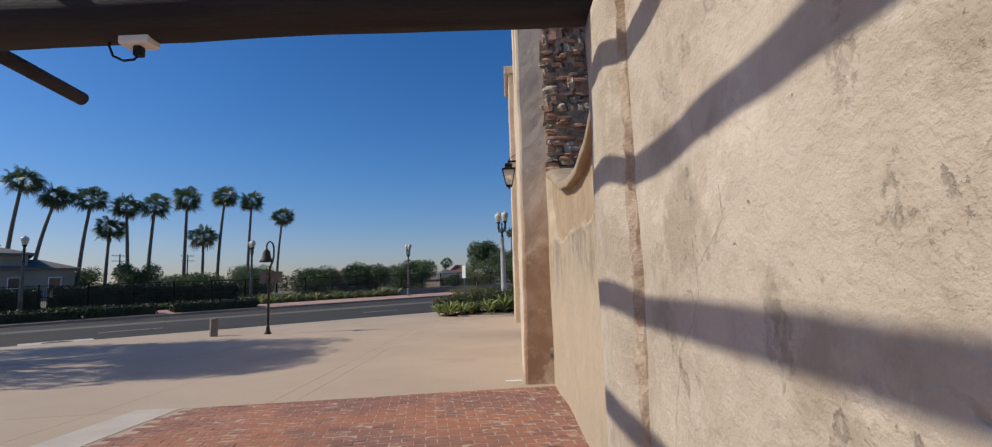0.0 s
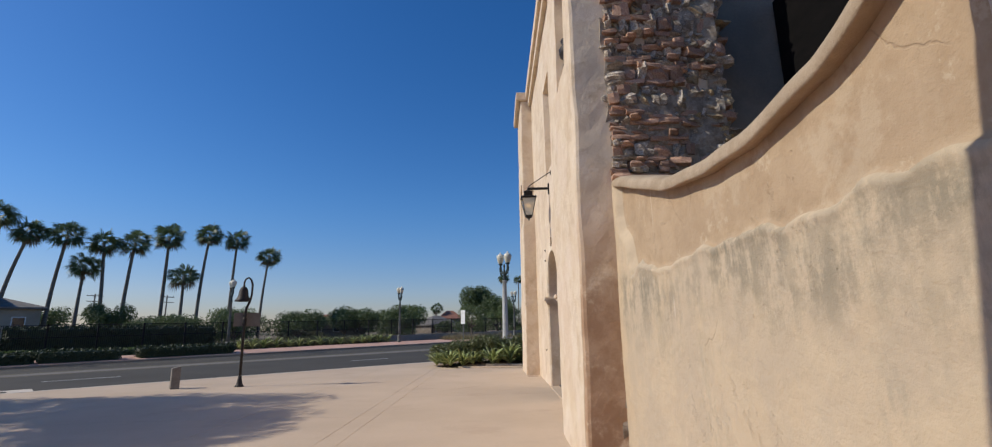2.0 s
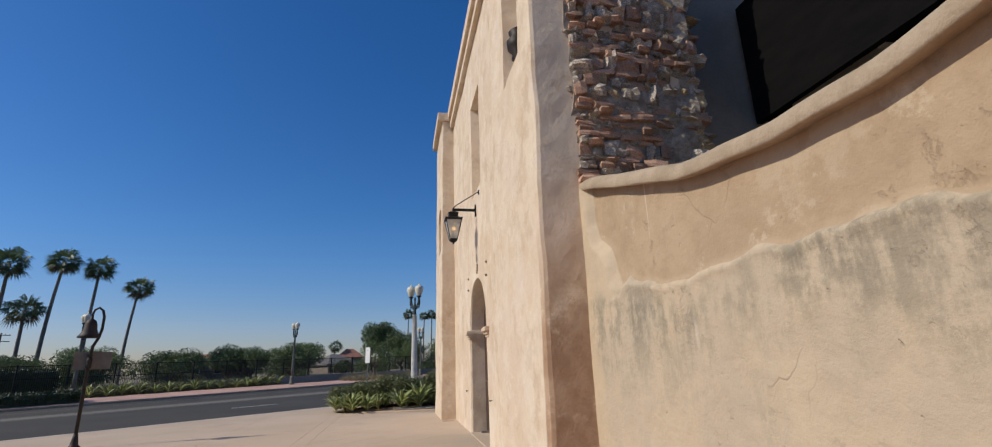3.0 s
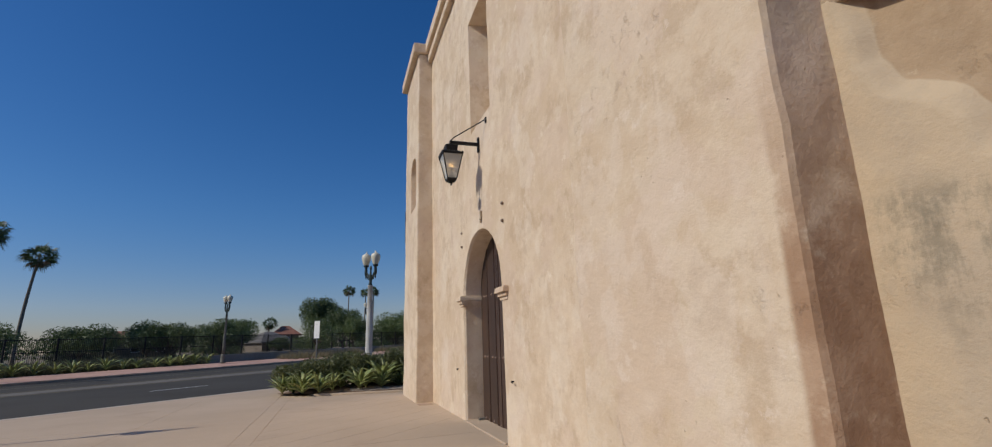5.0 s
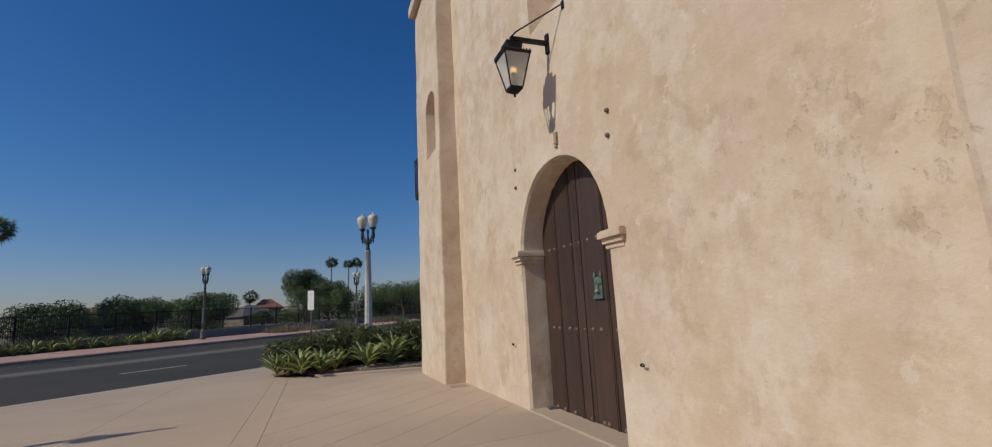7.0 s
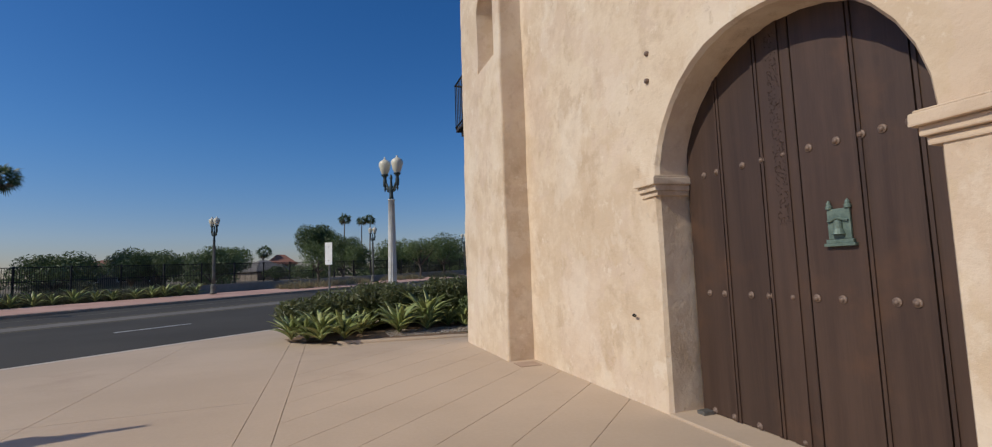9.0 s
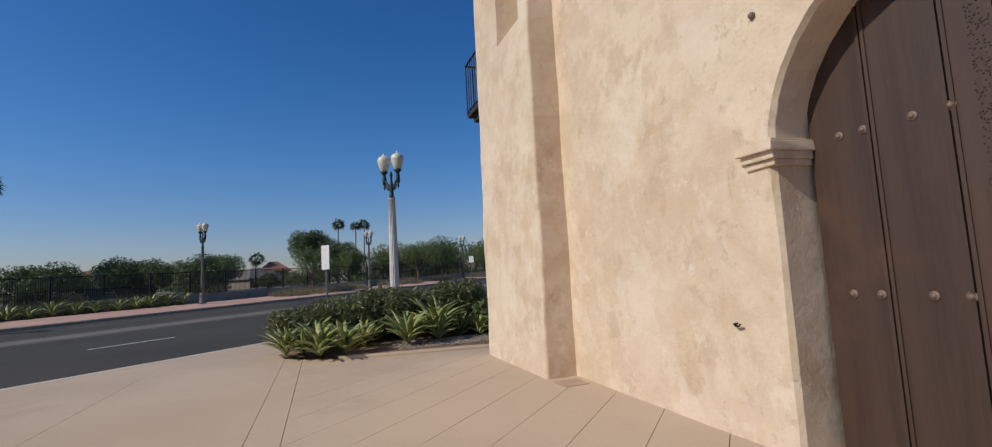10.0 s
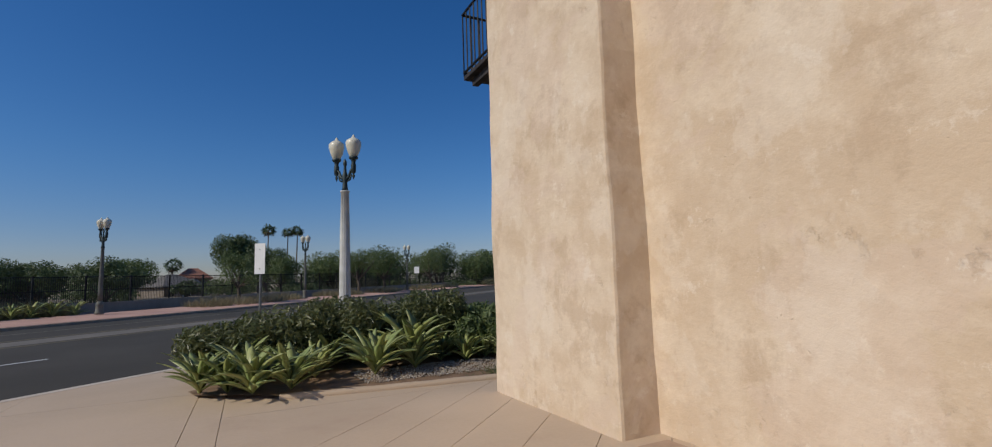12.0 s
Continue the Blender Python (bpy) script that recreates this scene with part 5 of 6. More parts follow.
for h in (0.25, 1.25, 1.98):
    bm = bmesh.new()
    pts = [land(21.3, u, far_level(u) + 0.05 + h) for u in range(-52, 100, 4)]
    part("rail", tube(bm, pts, 0.026, 4), "iron", fence)
me_v, me_f, picket = [], [], None
for k in range(1500):
    u = -52 + 0.1 * k
    a = land(21.3, u, far_level(u) + 0.1)
    if 14 <= u < 43:
        if picket is None:
            picket = part("picket", boxes(((-0.009, -0.009, 0), (0.009, 0.009, 1.95))), "iron", fence).data
            q = bpy.data.objects["picket"]
        else:
            q = new("picket", picket)
            q.parent = fence
        q.matrix_basis = Matrix.Translation(a) @ pose(0, 0, 0, 0, 0, 45)
        continue
    n = len(me_v)
    for dx, dy in ((-0.009, -0.009), (0.009, -0.009), (0.009, 0.009), (-0.009, 0.009)):
        me_v += [(a.x + dx, a.y + dy, a.z), (a.x + dx, a.y + dy, a.z + 1.95)]
    me_f += [(n + 2 * i, n + (2 * (i + 1)) % 8, n + (2 * (i + 1) + 1) % 8, n + 2 * i + 1) for i in range(4)]
me = bpy.data.meshes.new("far_fence_run")
me.from_pydata(me_v, [], me_f)
me.materials.append(M["iron"])
pk = new("far_fence_run", me)
pk.parent = fence
tagged(pk, kind="stuff")


# ---- road marks ----
def mark(d0, d1, u0, u1, mat, label, n=4):
    return thing("road_mark", strip(d0, d1, u0, u1, n, 0.004), mat, label, "road mark", "road marks", kind="structure")


for k in range(9):
    mark(4.85, 4.97, -33.2 + 12.2 * k, -30.9 + 12.2 * k, "road_paint", "faded white lane dash on the asphalt")
mark(8.9, 10.2, -60, 110, "road_buff", "paler worn strip along the street middle", 40)
for d in (8.55, 10.5):
    mark(d, d + 0.1, -60, 110, "road_yellow", "faded yellow line along the street middle", 40)
mark(12.9, 13.0, -60, 110, "road_buff", "thin worn line along the far lane", 40)
mh = land(1.35, 2.0)
utility = base("manhole", "round iron manhole in a pale concrete square in the street", "manhole", kind="structure", at=Matrix.Translation(mh) @ pose(0, 0, 0, 0, 0, 45))
part("collar", boxes(((-1.0, -0.75, -0.05), (1.0, 0.75, 0.012))), "pale_concrete", utility)
part("cover", lathe(bmesh.new(), [(0.42, 0.0), (0.42, 0.02)], 24), "asphalt", utility, "round iron cover")

# ---- planter bed at the church corner ----
random.seed(23)
KERB = [(-3.22, 24.95), (-3.12, 24.62), (-2.75, 24.25), (-2.1, 23.88), (-1.2, 23.70), (-0.2, 23.56), (0.7, 23.45), (1.9, 23.30)]


def bed_mesh():
    bm = bmesh.new()
    far = [land(-2.45, u) for u in (40, 30, 24, 20, 17)]
    pts = KERB + [(6.0, 23.2), (9.0, 23.2)] + [(p.x, p.y) for p in far]
    f = bm.faces.new([bm.verts.new((x, y, 0.02)) for x, y in pts])
    bmesh.ops.triangulate(bm, faces=[f])
    bmesh.ops.subdivide_edges(bm, edges=bm.edges, cuts=3, use_grid_fill=True)
    for v in bm.verts:
        v.co.z += 0.03 + 0.03 * noise.noise(v.co * 1.3)
    return bm


thing("planter_bed", bed_mesh(), "soil", "brown soil and mulch bed at the church corner", "planting bed", kind="structure", smooth=True)


def kerb_mesh():
    """A low rounded edging swept smoothly along the bed's outline."""
    pts = [Vector((x, y, 0)) for x, y in KERB[3:]]
    for _ in range(3):
        pts = [pts[0]] + [q for a, b in zip(pts, pts[1:]) for q in (a.lerp(b, 0.25), a.lerp(b, 0.75))] + [pts[-1]]
    bm = bmesh.new()
    rings = []
    for i, p in enumerate(pts):
        way = (pts[min(i + 1, len(pts) - 1)] - pts[max(i - 1, 0)]).normalized()
        side = Vector((-way.y, way.x, 0))
        worn = 0.008 * noise.noise(p * 2.3)
        rings.append([bm.verts.new(p + side * o + Vector((0, 0, z + (worn if z > 0.02 else 0)))) for o, z in ((-0.07, -0.05), (-0.07, 0.03), (-0.045, 0.055), (0.045, 0.06), (0.07, 0.04), (0.07, -0.05))])
    for a, b in zip(rings, rings[1:]):
        for k in range(6):
            bm.faces.new((a[k], a[(k + 1) % 6], b[(k + 1) % 6], b[k]))
    bm.faces.new(rings[0])
    bm.faces.new(rings[-1][::-1])
    return bm


thing("planter_kerb", kerb_mesh(), "concrete", "low rounded concrete edging of the planting bed", "kerb", kind="structure", smooth=True)
bm = bmesh.new()
for k in range(1800):
    x, y = random.uniform(-1.0, 1.5), random.uniform(23.75, 25.0)
    if y > 23.55 + 0.28 - 0.1 * x * 0.3:
        bmesh.ops.create_cube(bm, size=random.uniform(0.010, 0.024), matrix=Matrix.Translation((x, y, 0.07)) @ Euler((random.random() * 6, random.random() * 6, random.random() * 6)).to_matrix().to_4x4())
tagged(thing("gravel", bm, "gravel", "loose grey and tan gravel on the planting bed", "gravel"), kind="stuff")


def agave_leaf(length, width, rise, seed):
    """A thick pointed leaf that leaves the heart steeply and bends outward; the root is at the origin, it grows along +y."""
    bm = bmesh.new()
    rows = []
    n = 7
    for i in range(n + 1):
        f = i / n
        ang = rise * (1 - 0.30 * f)
        y = length * (f * math.cos(ang) * 0.9 + 0.12 * f * f)
        z = length * f * math.sin(ang) - 0.05 * length * f ** 3
        w = width * (0.60 + 1.35 * f) * (1 - f ** 2.4) if f < 1 else 0.004
        w = max(w, 0.004)
        t = 0.022 * (1 - 0.8 * f)
        wob = 0.015 * math.sin(seed + f * 5)
        rows.append([bm.verts.new((-w / 2 + wob, y, z + w * 0.22)), bm.verts.new((wob, y, z)), bm.verts.new((w / 2 + wob, y, z + w * 0.22)), bm.verts.new((wob, y, z - t))])
    for a, b in zip(rows, rows[1:]):
        bm.faces.new((a[0], a[1], b[1], b[0]))
        bm.faces.new((a[1], a[2], b[2], b[1]))
        bm.faces.new((a[2], a[3], b[3], b[2]))
        bm.faces.new((a[3], a[0], b[0], b[3]))
    bm.faces.new(rows[0])
    return bm


LEAVES = []
for k in range(6):
    o = mesh_object("leaf", agave_leaf(0.62 + 0.08 * (k % 3), 0.108 + 0.018 * (k % 2), radians((42, 58, 69, 78, 86, 62)[k]), k * 1.3), "agave", None, True)
    LEAVES.append(o.data)
    bpy.data.objects.remove(o)


def agave(x, y, z, s, n, turn, group="agaves in the planting bed", label="large green agave with broad pointed leaves in the bed", low=False):
    ob = base("agave", label, "agave", group, at=pose(x, y, z, 0, 0, turn) @ Matrix.Diagonal((s, s, s, 1)))
    for i in range(n):
        f = i / n
        ring = 0 if f < 0.28 else 1 if f < 0.52 else 2 if f < 0.74 else 3 if f < 0.9 else 4
        q = new("leaf", LEAVES[ring if random.random() < 0.8 else 5])
        q.parent = ob
        q.matrix_basis = pose(0, 0, 0.04 + 0.10 * f, random.uniform(-14, 9), random.uniform(-12, 12), i * 137.5 + random.uniform(-12, 12)) @ Matrix.Diagonal((random.uniform(0.8, 1.1), random.uniform(0.72, 1.15), random.uniform(0.85, 1.1), 1))
    return ob


for x, y, s, n, turn in ((-3.05, 24.58, 0.9, 22, 10), (-2.72, 24.42, 0.85, 20, 160), (-2.42, 24.10, 1.0, 26, 70), (-1.95, 24.12, 0.95, 24, 130), (-2.55, 24.95, 1.0, 22, 200), (-1.55, 24.85, 0.8, 20, 30), (-1.30, 25.55, 1.0, 20, 340), (-2.05, 25.25, 0.9, 20, 250), (-0.72, 24.50, 1.05, 24, 95), (-0.50, 25.10, 0.95, 20, 300), (0.05, 25.15, 1.35, 26, 150), (-0.02, 24.72, 0.85, 20, 15), (0.62, 25.25, 0.75, 18, 60), (0.98, 24.95, 0.75, 20, 220), (1.42, 25.10, 0.8, 20, 100), (0.92, 25.65, 0.8, 18, 10), (1.55, 24.60, 0.65, 18, 190)):
    agave(x, y, 0.04, s, n + 8, turn)


def shrub(x, y, r, h, n, turn, label, mat="shrub_leaf", group="shrubs in the planting bed", size=0.055):
    ob = base("shrub", label, "shrub", group, at=pose(x, y, 0.02, 0, 0, turn))
    blobs = [((0, 0, h * 0.5), (r, r * 0.9, h * 0.52))]
    for k in range(7):
        a = k * 0.9 + random.random()
        blobs.append(((r * 0.62 * math.cos(a), r * 0.62 * math.sin(a), h * random.uniform(0.45, 0.72)), (r * 0.42, r * 0.42, h * 0.32)))
    for k in range(5):
        a = k * 1.3
        part("stem", tube(bmesh.new(), [(0, 0, 0), (r * 0.3 * math.cos(a), r * 0.3 * math.sin(a), h * 0.4), (r * 0.55 * math.cos(a), r * 0.55 * math.sin(a), h * 0.75)], [0.02, 0.014, 0.006], 5), "bark", ob)
    leaf_part("foliage", blobs, n, size, mat, ob)
    return ob


for x, y, r, h in ((-2.75, 25.75, 0.75, 0.92), (-1.85, 26.1, 0.9, 1.12), (-0.85, 26.3, 0.9, 1.22), (0.05, 26.7, 0.9, 1.15), (0.80, 26.3, 0.85, 1.30), (-2.0, 27.0, 0.9, 0.8), (1.1, 27.6, 1.0, 0.95), (-0.4, 27.9, 1.0, 0.85)):
    shrub(x, y, r, h, 6500, random.uniform(0, 360), "dense dark green rounded shrub in the bed")
for x, y in ((1.9, 26.0), (2.3, 27.2), (1.7, 25.5)):
    shrub(x, y, 0.75, 0.95, 3200, random.uniform(0, 360), "tall grassy green shrub beside the church wall", "pale_leaf", size=0.07)
bm = bmesh.new()
for k in range(260):
    a, r0 = random.random() * 6.28, abs(random.gauss(0, 0.16))
    p = Vector((0.98 + r0 * math.cos(a) * 1.6, 23.62 + r0 * math.sin(a), 0.03))
    tip = p + Vector((random.gauss(0, 0.07), random.gauss(0, 0.07), random.uniform(0.06, 0.17)))
    s = (tip - p).orthogonal().normalized() * 0.006
    bm.faces.new([bm.verts.new(p - s), bm.verts.new(p + s), bm.verts.new(tip)])
tagged(thing("weeds", bm, "pale_leaf", "tuft of green weeds at the wall foot", "weeds"), kind="stuff")

# ---- far verge: agaves, brush and dry grass ----
for k in range(15):
    u = 14.6 + 0.88 * k
    c = land(18.7 + 0.5 * random.random(), u, far_level(u) + 0.08)
    agave(c.x, c.y, c.z, random.uniform(0.85, 1.25), 18, random.uniform(0, 360), "agaves across the street", "grey-green agave in the planting strip across the street")


def brush(u, d, r, h, n, mat, label):
    c = land(d, u, far_level(u))
    ob = base("brush", label, "brush", "dry brush across the street", at=Matrix.Translation(c))
    bm = bmesh.new()
    for _ in range(n):
        a, q = random.random() * 6.28, math.sqrt(random.random())
        p = Vector((r * q * math.cos(a), r * q * math.sin(a), 0.02))
        tip = p * 1.15 + Vector((random.gauss(0, 0.12), random.gauss(0, 0.12), h * random.uniform(0.5, 1.1) * (1 - 0.5 * q * q)))
        s = Vector((math.cos(a * 7), math.sin(a * 7), 0)) * 0.02
        bm.faces.new([bm.verts.new(p - s), bm.verts.new(p + s), bm.verts.new(tip)])
    me = bpy.data.meshes.new("foliage")
    bm.to_mesh(me)
    bm.free()
    me.materials.append(M[mat])
    st = new("foliage", me)
    st.parent = ob


for k in range(16):
    brush(14.2 + 0.85 * k, 19.9 + 0.5 * random.random(), 0.9, 0.95, 700, "grey_brush", "grey-green wispy brush before the iron fence")
for u, r in ((33.5, 1.3), (35.5, 1.5), (38, 1.4), (40.5, 1.2), (46, 1.2), (48, 1.4), (53, 1.5), (55.5, 1.4), (62, 1.6), (65, 1.6), (69, 1.6)):
    brush(u, 17.6 + random.random(), r, 0.75, 800, "dry_grass", "dry tan brush on the far planting strip")


# ---- palms ----
def palm(at, height, lean, s, label, seed, group="row of palms"):
    random.seed(seed)
    ob = base("palm_tree", label, "palm", group, at=at)
    top = Vector((lean * 0.55, lean * 0.2, height))
    pts = [Vector((lean * 0.55 * f * f, lean * 0.2 * f * f, height * f)) for f in [k / 12 for k in range(13)]]
    part("trunk", tube(bmesh.new(), pts, [0.20 * s * (1 - 0.40 * k / 12) * (1 + 0.03 * (k % 2)) for k in range(13)], 10), "palm_trunk", ob, smooth=True)
    bm = bmesh.new()
    dead = bmesh.new()
    count = 36
    for k in range(count):
        z = 0.97 - 1.80 * (k + 0.5) / count
        a = k * 2.39996 + random.uniform(-0.25, 0.25)
        flat = math.sqrt(max(0, 1 - z * z))
        way = Vector((math.cos(a) * flat, math.sin(a) * flat, z)).normalized()
        stem = random.uniform(0.5, 1.15) * s * (1.0 if z > -0.3 else 0.85)
        hub = top + way * stem - Vector((0, 0, 0.12 * s * flat))
        side = way.cross(Vector((0, 0, 1)))
        side = side.normalized() if side.length > 0.01 else Vector((1, 0, 0))
        side = Matrix.Rotation(radians(random.uniform(-60, 60)), 3, way) @ side
        upv = side.cross(way).normalized()
        target = dead if z < -0.66 else bm
        w = side * 0.025 * s
        target.faces.new([target.verts.new(top - w), target.verts.new(top + w), target.verts.new(hub + w * 0.6), target.verts.new(hub - w * 0.6)])
        n = 13
        droop = random.uniform(0.12, 0.42)
        for i in range(n):
            b = radians(-92 + 184 * i / (n - 1)) + random.uniform(-0.04, 0.04)
            d = (way * math.cos(b) + side * math.sin(b) + upv * 0.10 * math.cos(2 * b)).normalized()
            L = random.uniform(0.85, 1.1) * 1.0 * s * (0.70 + 0.26 * math.cos(b))
            mid = hub + d * L * 0.55 + upv * 0.05 * s
            tip = hub + d * L - Vector((0, 0, droop * L)) + upv * random.uniform(-0.05, 0.05)
            c = d.cross(upv).normalized() * 0.062 * s
            target.faces.new([target.verts.new(hub), target.verts.new(mid - c), target.verts.new(tip), target.verts.new(mid + c)])
    for name, mesh, mat in (("crown", bm, "palm_leaf"), ("dead_fronds", dead, "dead_frond")):
        me = bpy.data.meshes.new(name)
        mesh.to_mesh(me)
        mesh.free()
        me.materials.append(M[mat])
        q = new(name, me)
        q.parent = ob
    return ob


PALMS = [(-57.1, 58.1, 15.2, 1.35, 2.5), (-54.5, 60.0, 13.6, 1.25, 4.5), (-51.8, 61.9, 13.4, 1.25, 2.2), (-50.2, 63.0, 9.8, 1.15, 0.5), (-49.0, 63.9, 12.8, 1.25, -1.2), (-46.4, 65.7, 13.0, 1.3, 1.2), (-43.5, 67.8, 14.0, 1.3, 0.2), (-41.8, 69.0, 9.1, 1.2, 0.0), (-39.7, 70.4, 14.8, 1.2, 1.6), (-36.9, 72.4, 14.3, 1.2, 0.8), (-33.4, 74.9, 12.4, 1.05, 1.6)]
for k, (x, y, z, s, lean) in enumerate(PALMS):
    palm(pose(x - lean * 0.45, y - lean * 0.16, 0.2), z - 0.3, lean * 0.8, s, "tall fan palm with a slender grey trunk behind the fence", 100 + k)
for k, (x, y, z) in enumerate(((1.3, 146.6, 15.4), (5.6, 146.4, 15.0), (7.7, 146.2, 15.2))):
    palm(pose(x, y, 0.2), z, 0.4, (1.05, 0.95, 1.0)[k], "distant thin fan palm above the trees", 140 + k, "far palms")
palm(pose(-14.6, 120, 0.2), 5.9, 0.2, 0.95, "distant fan palm beside a house roof", 150, "far palms")
palm(pose(-70, 60, 0.2), 14.5, 1.5, 1.35, "tall fan palm with a slender grey trunk behind the fence", 151)


# ---- trees ----
def tree(at, h, r, trunk_h, n, mat, label, seed, size=0.16, spread=1.0, limbs=6, group="trees beyond the street", clump=1.0):
    random.seed(seed)
    ob = base("tree", label, "tree", group, at=at)
    part("trunk", tube(bmesh.new(), [(0, 0, 0), (0.05 * r, 0, trunk_h * 0.5), (0, 0.04 * r, trunk_h), (0.05 * r, 0.05 * r, h * 0.6)], [0.06 * h * 0.6, 0.05 * h * 0.6, 0.035 * h * 0.6, 0.012 * h], 8), "bark", ob, smooth=True)
    blobs = []
    for k in range(limbs):
        a = k * 6.28 / limbs + random.uniform(-0.4, 0.4)
        q = random.uniform(0.45, 0.75) * r * spread
        tip = Vector((q * math.cos(a), q * math.sin(a), h * random.uniform(0.5, 0.8)))
        part("limb", tube(bmesh.new(), [(0, 0, trunk_h * 0.85), tip * 0.5 + Vector((0, 0, trunk_h * 0.35)), tip], [0.02 * h, 0.012 * h, 0.004 * h], 6), "bark", ob)
        blobs.append((tip, (clump * r * random.uniform(0.34, 0.5), clump * r * random.uniform(0.34, 0.5), clump * (h - trunk_h) * random.uniform(0.22, 0.34))))
    for k in range(limbs):
        a, q = random.random() * 6.28, random.random() * 0.5 * r
        blobs.append((Vector((q * math.cos(a), q * math.sin(a), trunk_h + (h - trunk_h) * random.uniform(0.35, 0.82))), (clump * r * random.uniform(0.3, 0.48), clump * r * random.uniform(0.3, 0.48), clump * (h - trunk_h) * random.uniform(0.18, 0.28))))
    leaf_part("crown", blobs, n, size, mat, ob)
    return ob


G = 0.3
BROAD = "rounded dark green tree beyond the iron fence"
tree(pose(-19.9, 74.1, G), 4.6, 3.7, 0.8, 7000, "tree_leaf", BROAD, 201)
tree(pose(-14.2, 73.4, G), 4.5, 3.2, 0.8, 6000, "tree_leaf", BROAD, 202)
tree(pose(-26.0, 68.5, G), 4.0, 3.6, 0.6, 6000, "tree_leaf", BROAD, 203)
tree(pose(-23.0, 78.0, G), 4.6, 3.4, 0.8, 5000, "tree_leaf", BROAD, 204)
tree(pose(-32.0, 64.0, G), 4.0, 3.8, 0.6, 5000, "tree_leaf", BROAD, 205)
tree(pose(-37.5, 61.0, G), 3.4, 4.0, 0.5, 5000, "tree_leaf", BROAD, 206)
tree(pose(-44.5, 60.0, G), 4.8, 3.0, 0.8, 5000, "tree_leaf", BROAD, 207)
tree(pose(-3.4, 91.6, 0.5), 9.4, 4.0, 2.0, 9000, "tree_leaf", "tall dark full tree rising above the roofs", 208, 0.2)
tree(pose(-9.3, 88.0, 0.2), 2.7, 1.8, 0.5, 2200, "tree_leaf", "low rounded green tree before a far house", 215)
tree(pose(-0.6, 86.0, 0.5), 6.4, 3.4, 1.4, 6000, "tree_leaf", BROAD, 209)
tree(pose(0.6, 76.5, 0.6), 4.4, 2.2, 1.2, 4000, "pale_leaf", "small pale green tree by the far pavement", 210)
c = land(18.0, 36.0)
tree(pose(c.x, c.y, far_level(36)), 3.6, 1.5, 1.3, 2600, "pale_leaf", "young pale green street tree on the planting strip", 211, 0.09)
c = land(18.6, 50.5)
tree(pose(c.x, c.y, far_level(50)), 4.6, 2.3, 1.6, 4500, "pale_leaf", "young pale green street tree on the planting strip", 212, 0.1)
c = land(18.6, 55.0)
tree(pose(c.x, c.y, far_level(55)), 4.4, 2.2, 1.6, 4200, "pale_leaf", "young pale green street tree on the planting strip", 213, 0.1)
c = land(18.8, 66.0)
tree(pose(c.x, c.y, far_level(66)), 4.8, 2.6, 1.6, 4200, "pale_leaf", "young pale green street tree on the planting strip", 214, 0.1)
for k, (x, y, h, r) in enumerate(((7.1, 86, 6.2, 4.0), (13, 88, 5.2, 4.2), (22.6, 87.3, 6.2, 4.6), (28.5, 86, 6.7, 4.4), (18, 96, 6.0, 4.5), (35, 98, 7.0, 5.0), (44, 108, 7.5, 5.5), (55, 118, 8, 6), (9, 100, 6, 4.5), (-17, 96, 4.8, 4.2), (-24, 92, 4.4, 4.5), (-33, 88, 4.6, 4.5), (-42, 84, 4.6, 4.5), (-52, 76, 4.2, 4.5), (-58, 66, 3.8, 4.5), (-68, 50, 4.5, 4.0))):
    tree(pose(x, y, 0.4), h * (1.0, 0.8, 1.12, 0.88, 1.2)[k % 5], r * (1.0, 1.2, 0.85)[k % 3], 0.5, 6500, "tree_leaf" if k % 3 else "pale_leaf", "uneven green tree in the line beyond the street", 220 + k, 0.19, limbs=8)
# ragged undergrowth that closes the gaps under the crowns
for k, (x, y) in enumerate(((3.5, 84), (10, 85), (16.5, 86), (25, 85), (31, 84), (-4.5, 86), (-16.5, 84), (-28, 74), (-35, 68), (-41, 65))):
    shrub(x, y, 3.4, (2.2, 3.0, 2.5, 1.9)[k % 4], 3000, k * 50, "ragged green thicket beyond the iron fence", ("tree_leaf", "grey_brush", "pale_leaf")[k % 3], "thickets beyond the fence", 0.17)
# the plaza tree whose shade falls on the concrete
tree(pose(-19.8, 11.1, 0), 12.2, 5.2, 6.4, 21000, "tree_leaf", "leafy shade tree standing on the plaza", 260, 0.14, limbs=12, group="plaza trees", clump=0.66)
thing("far_woods", leaf_cloud(bmesh.new(), [((x, 150 + 0.1 * abs(x) - (max(0, -x - 20) * 0.55), 2.0 + 1.2 * noise.noise(Vector((x * 0.06, 0, 0)))), (7, 3, 2.4 + 1.5 * noise.noise(Vector((x * 0.11, 4, 0))))) for x in range(-150, 130, 7)], 26000, 0.42), "tree_leaf", "far belt of dark trees along the horizon", "woods", kind="stuff")


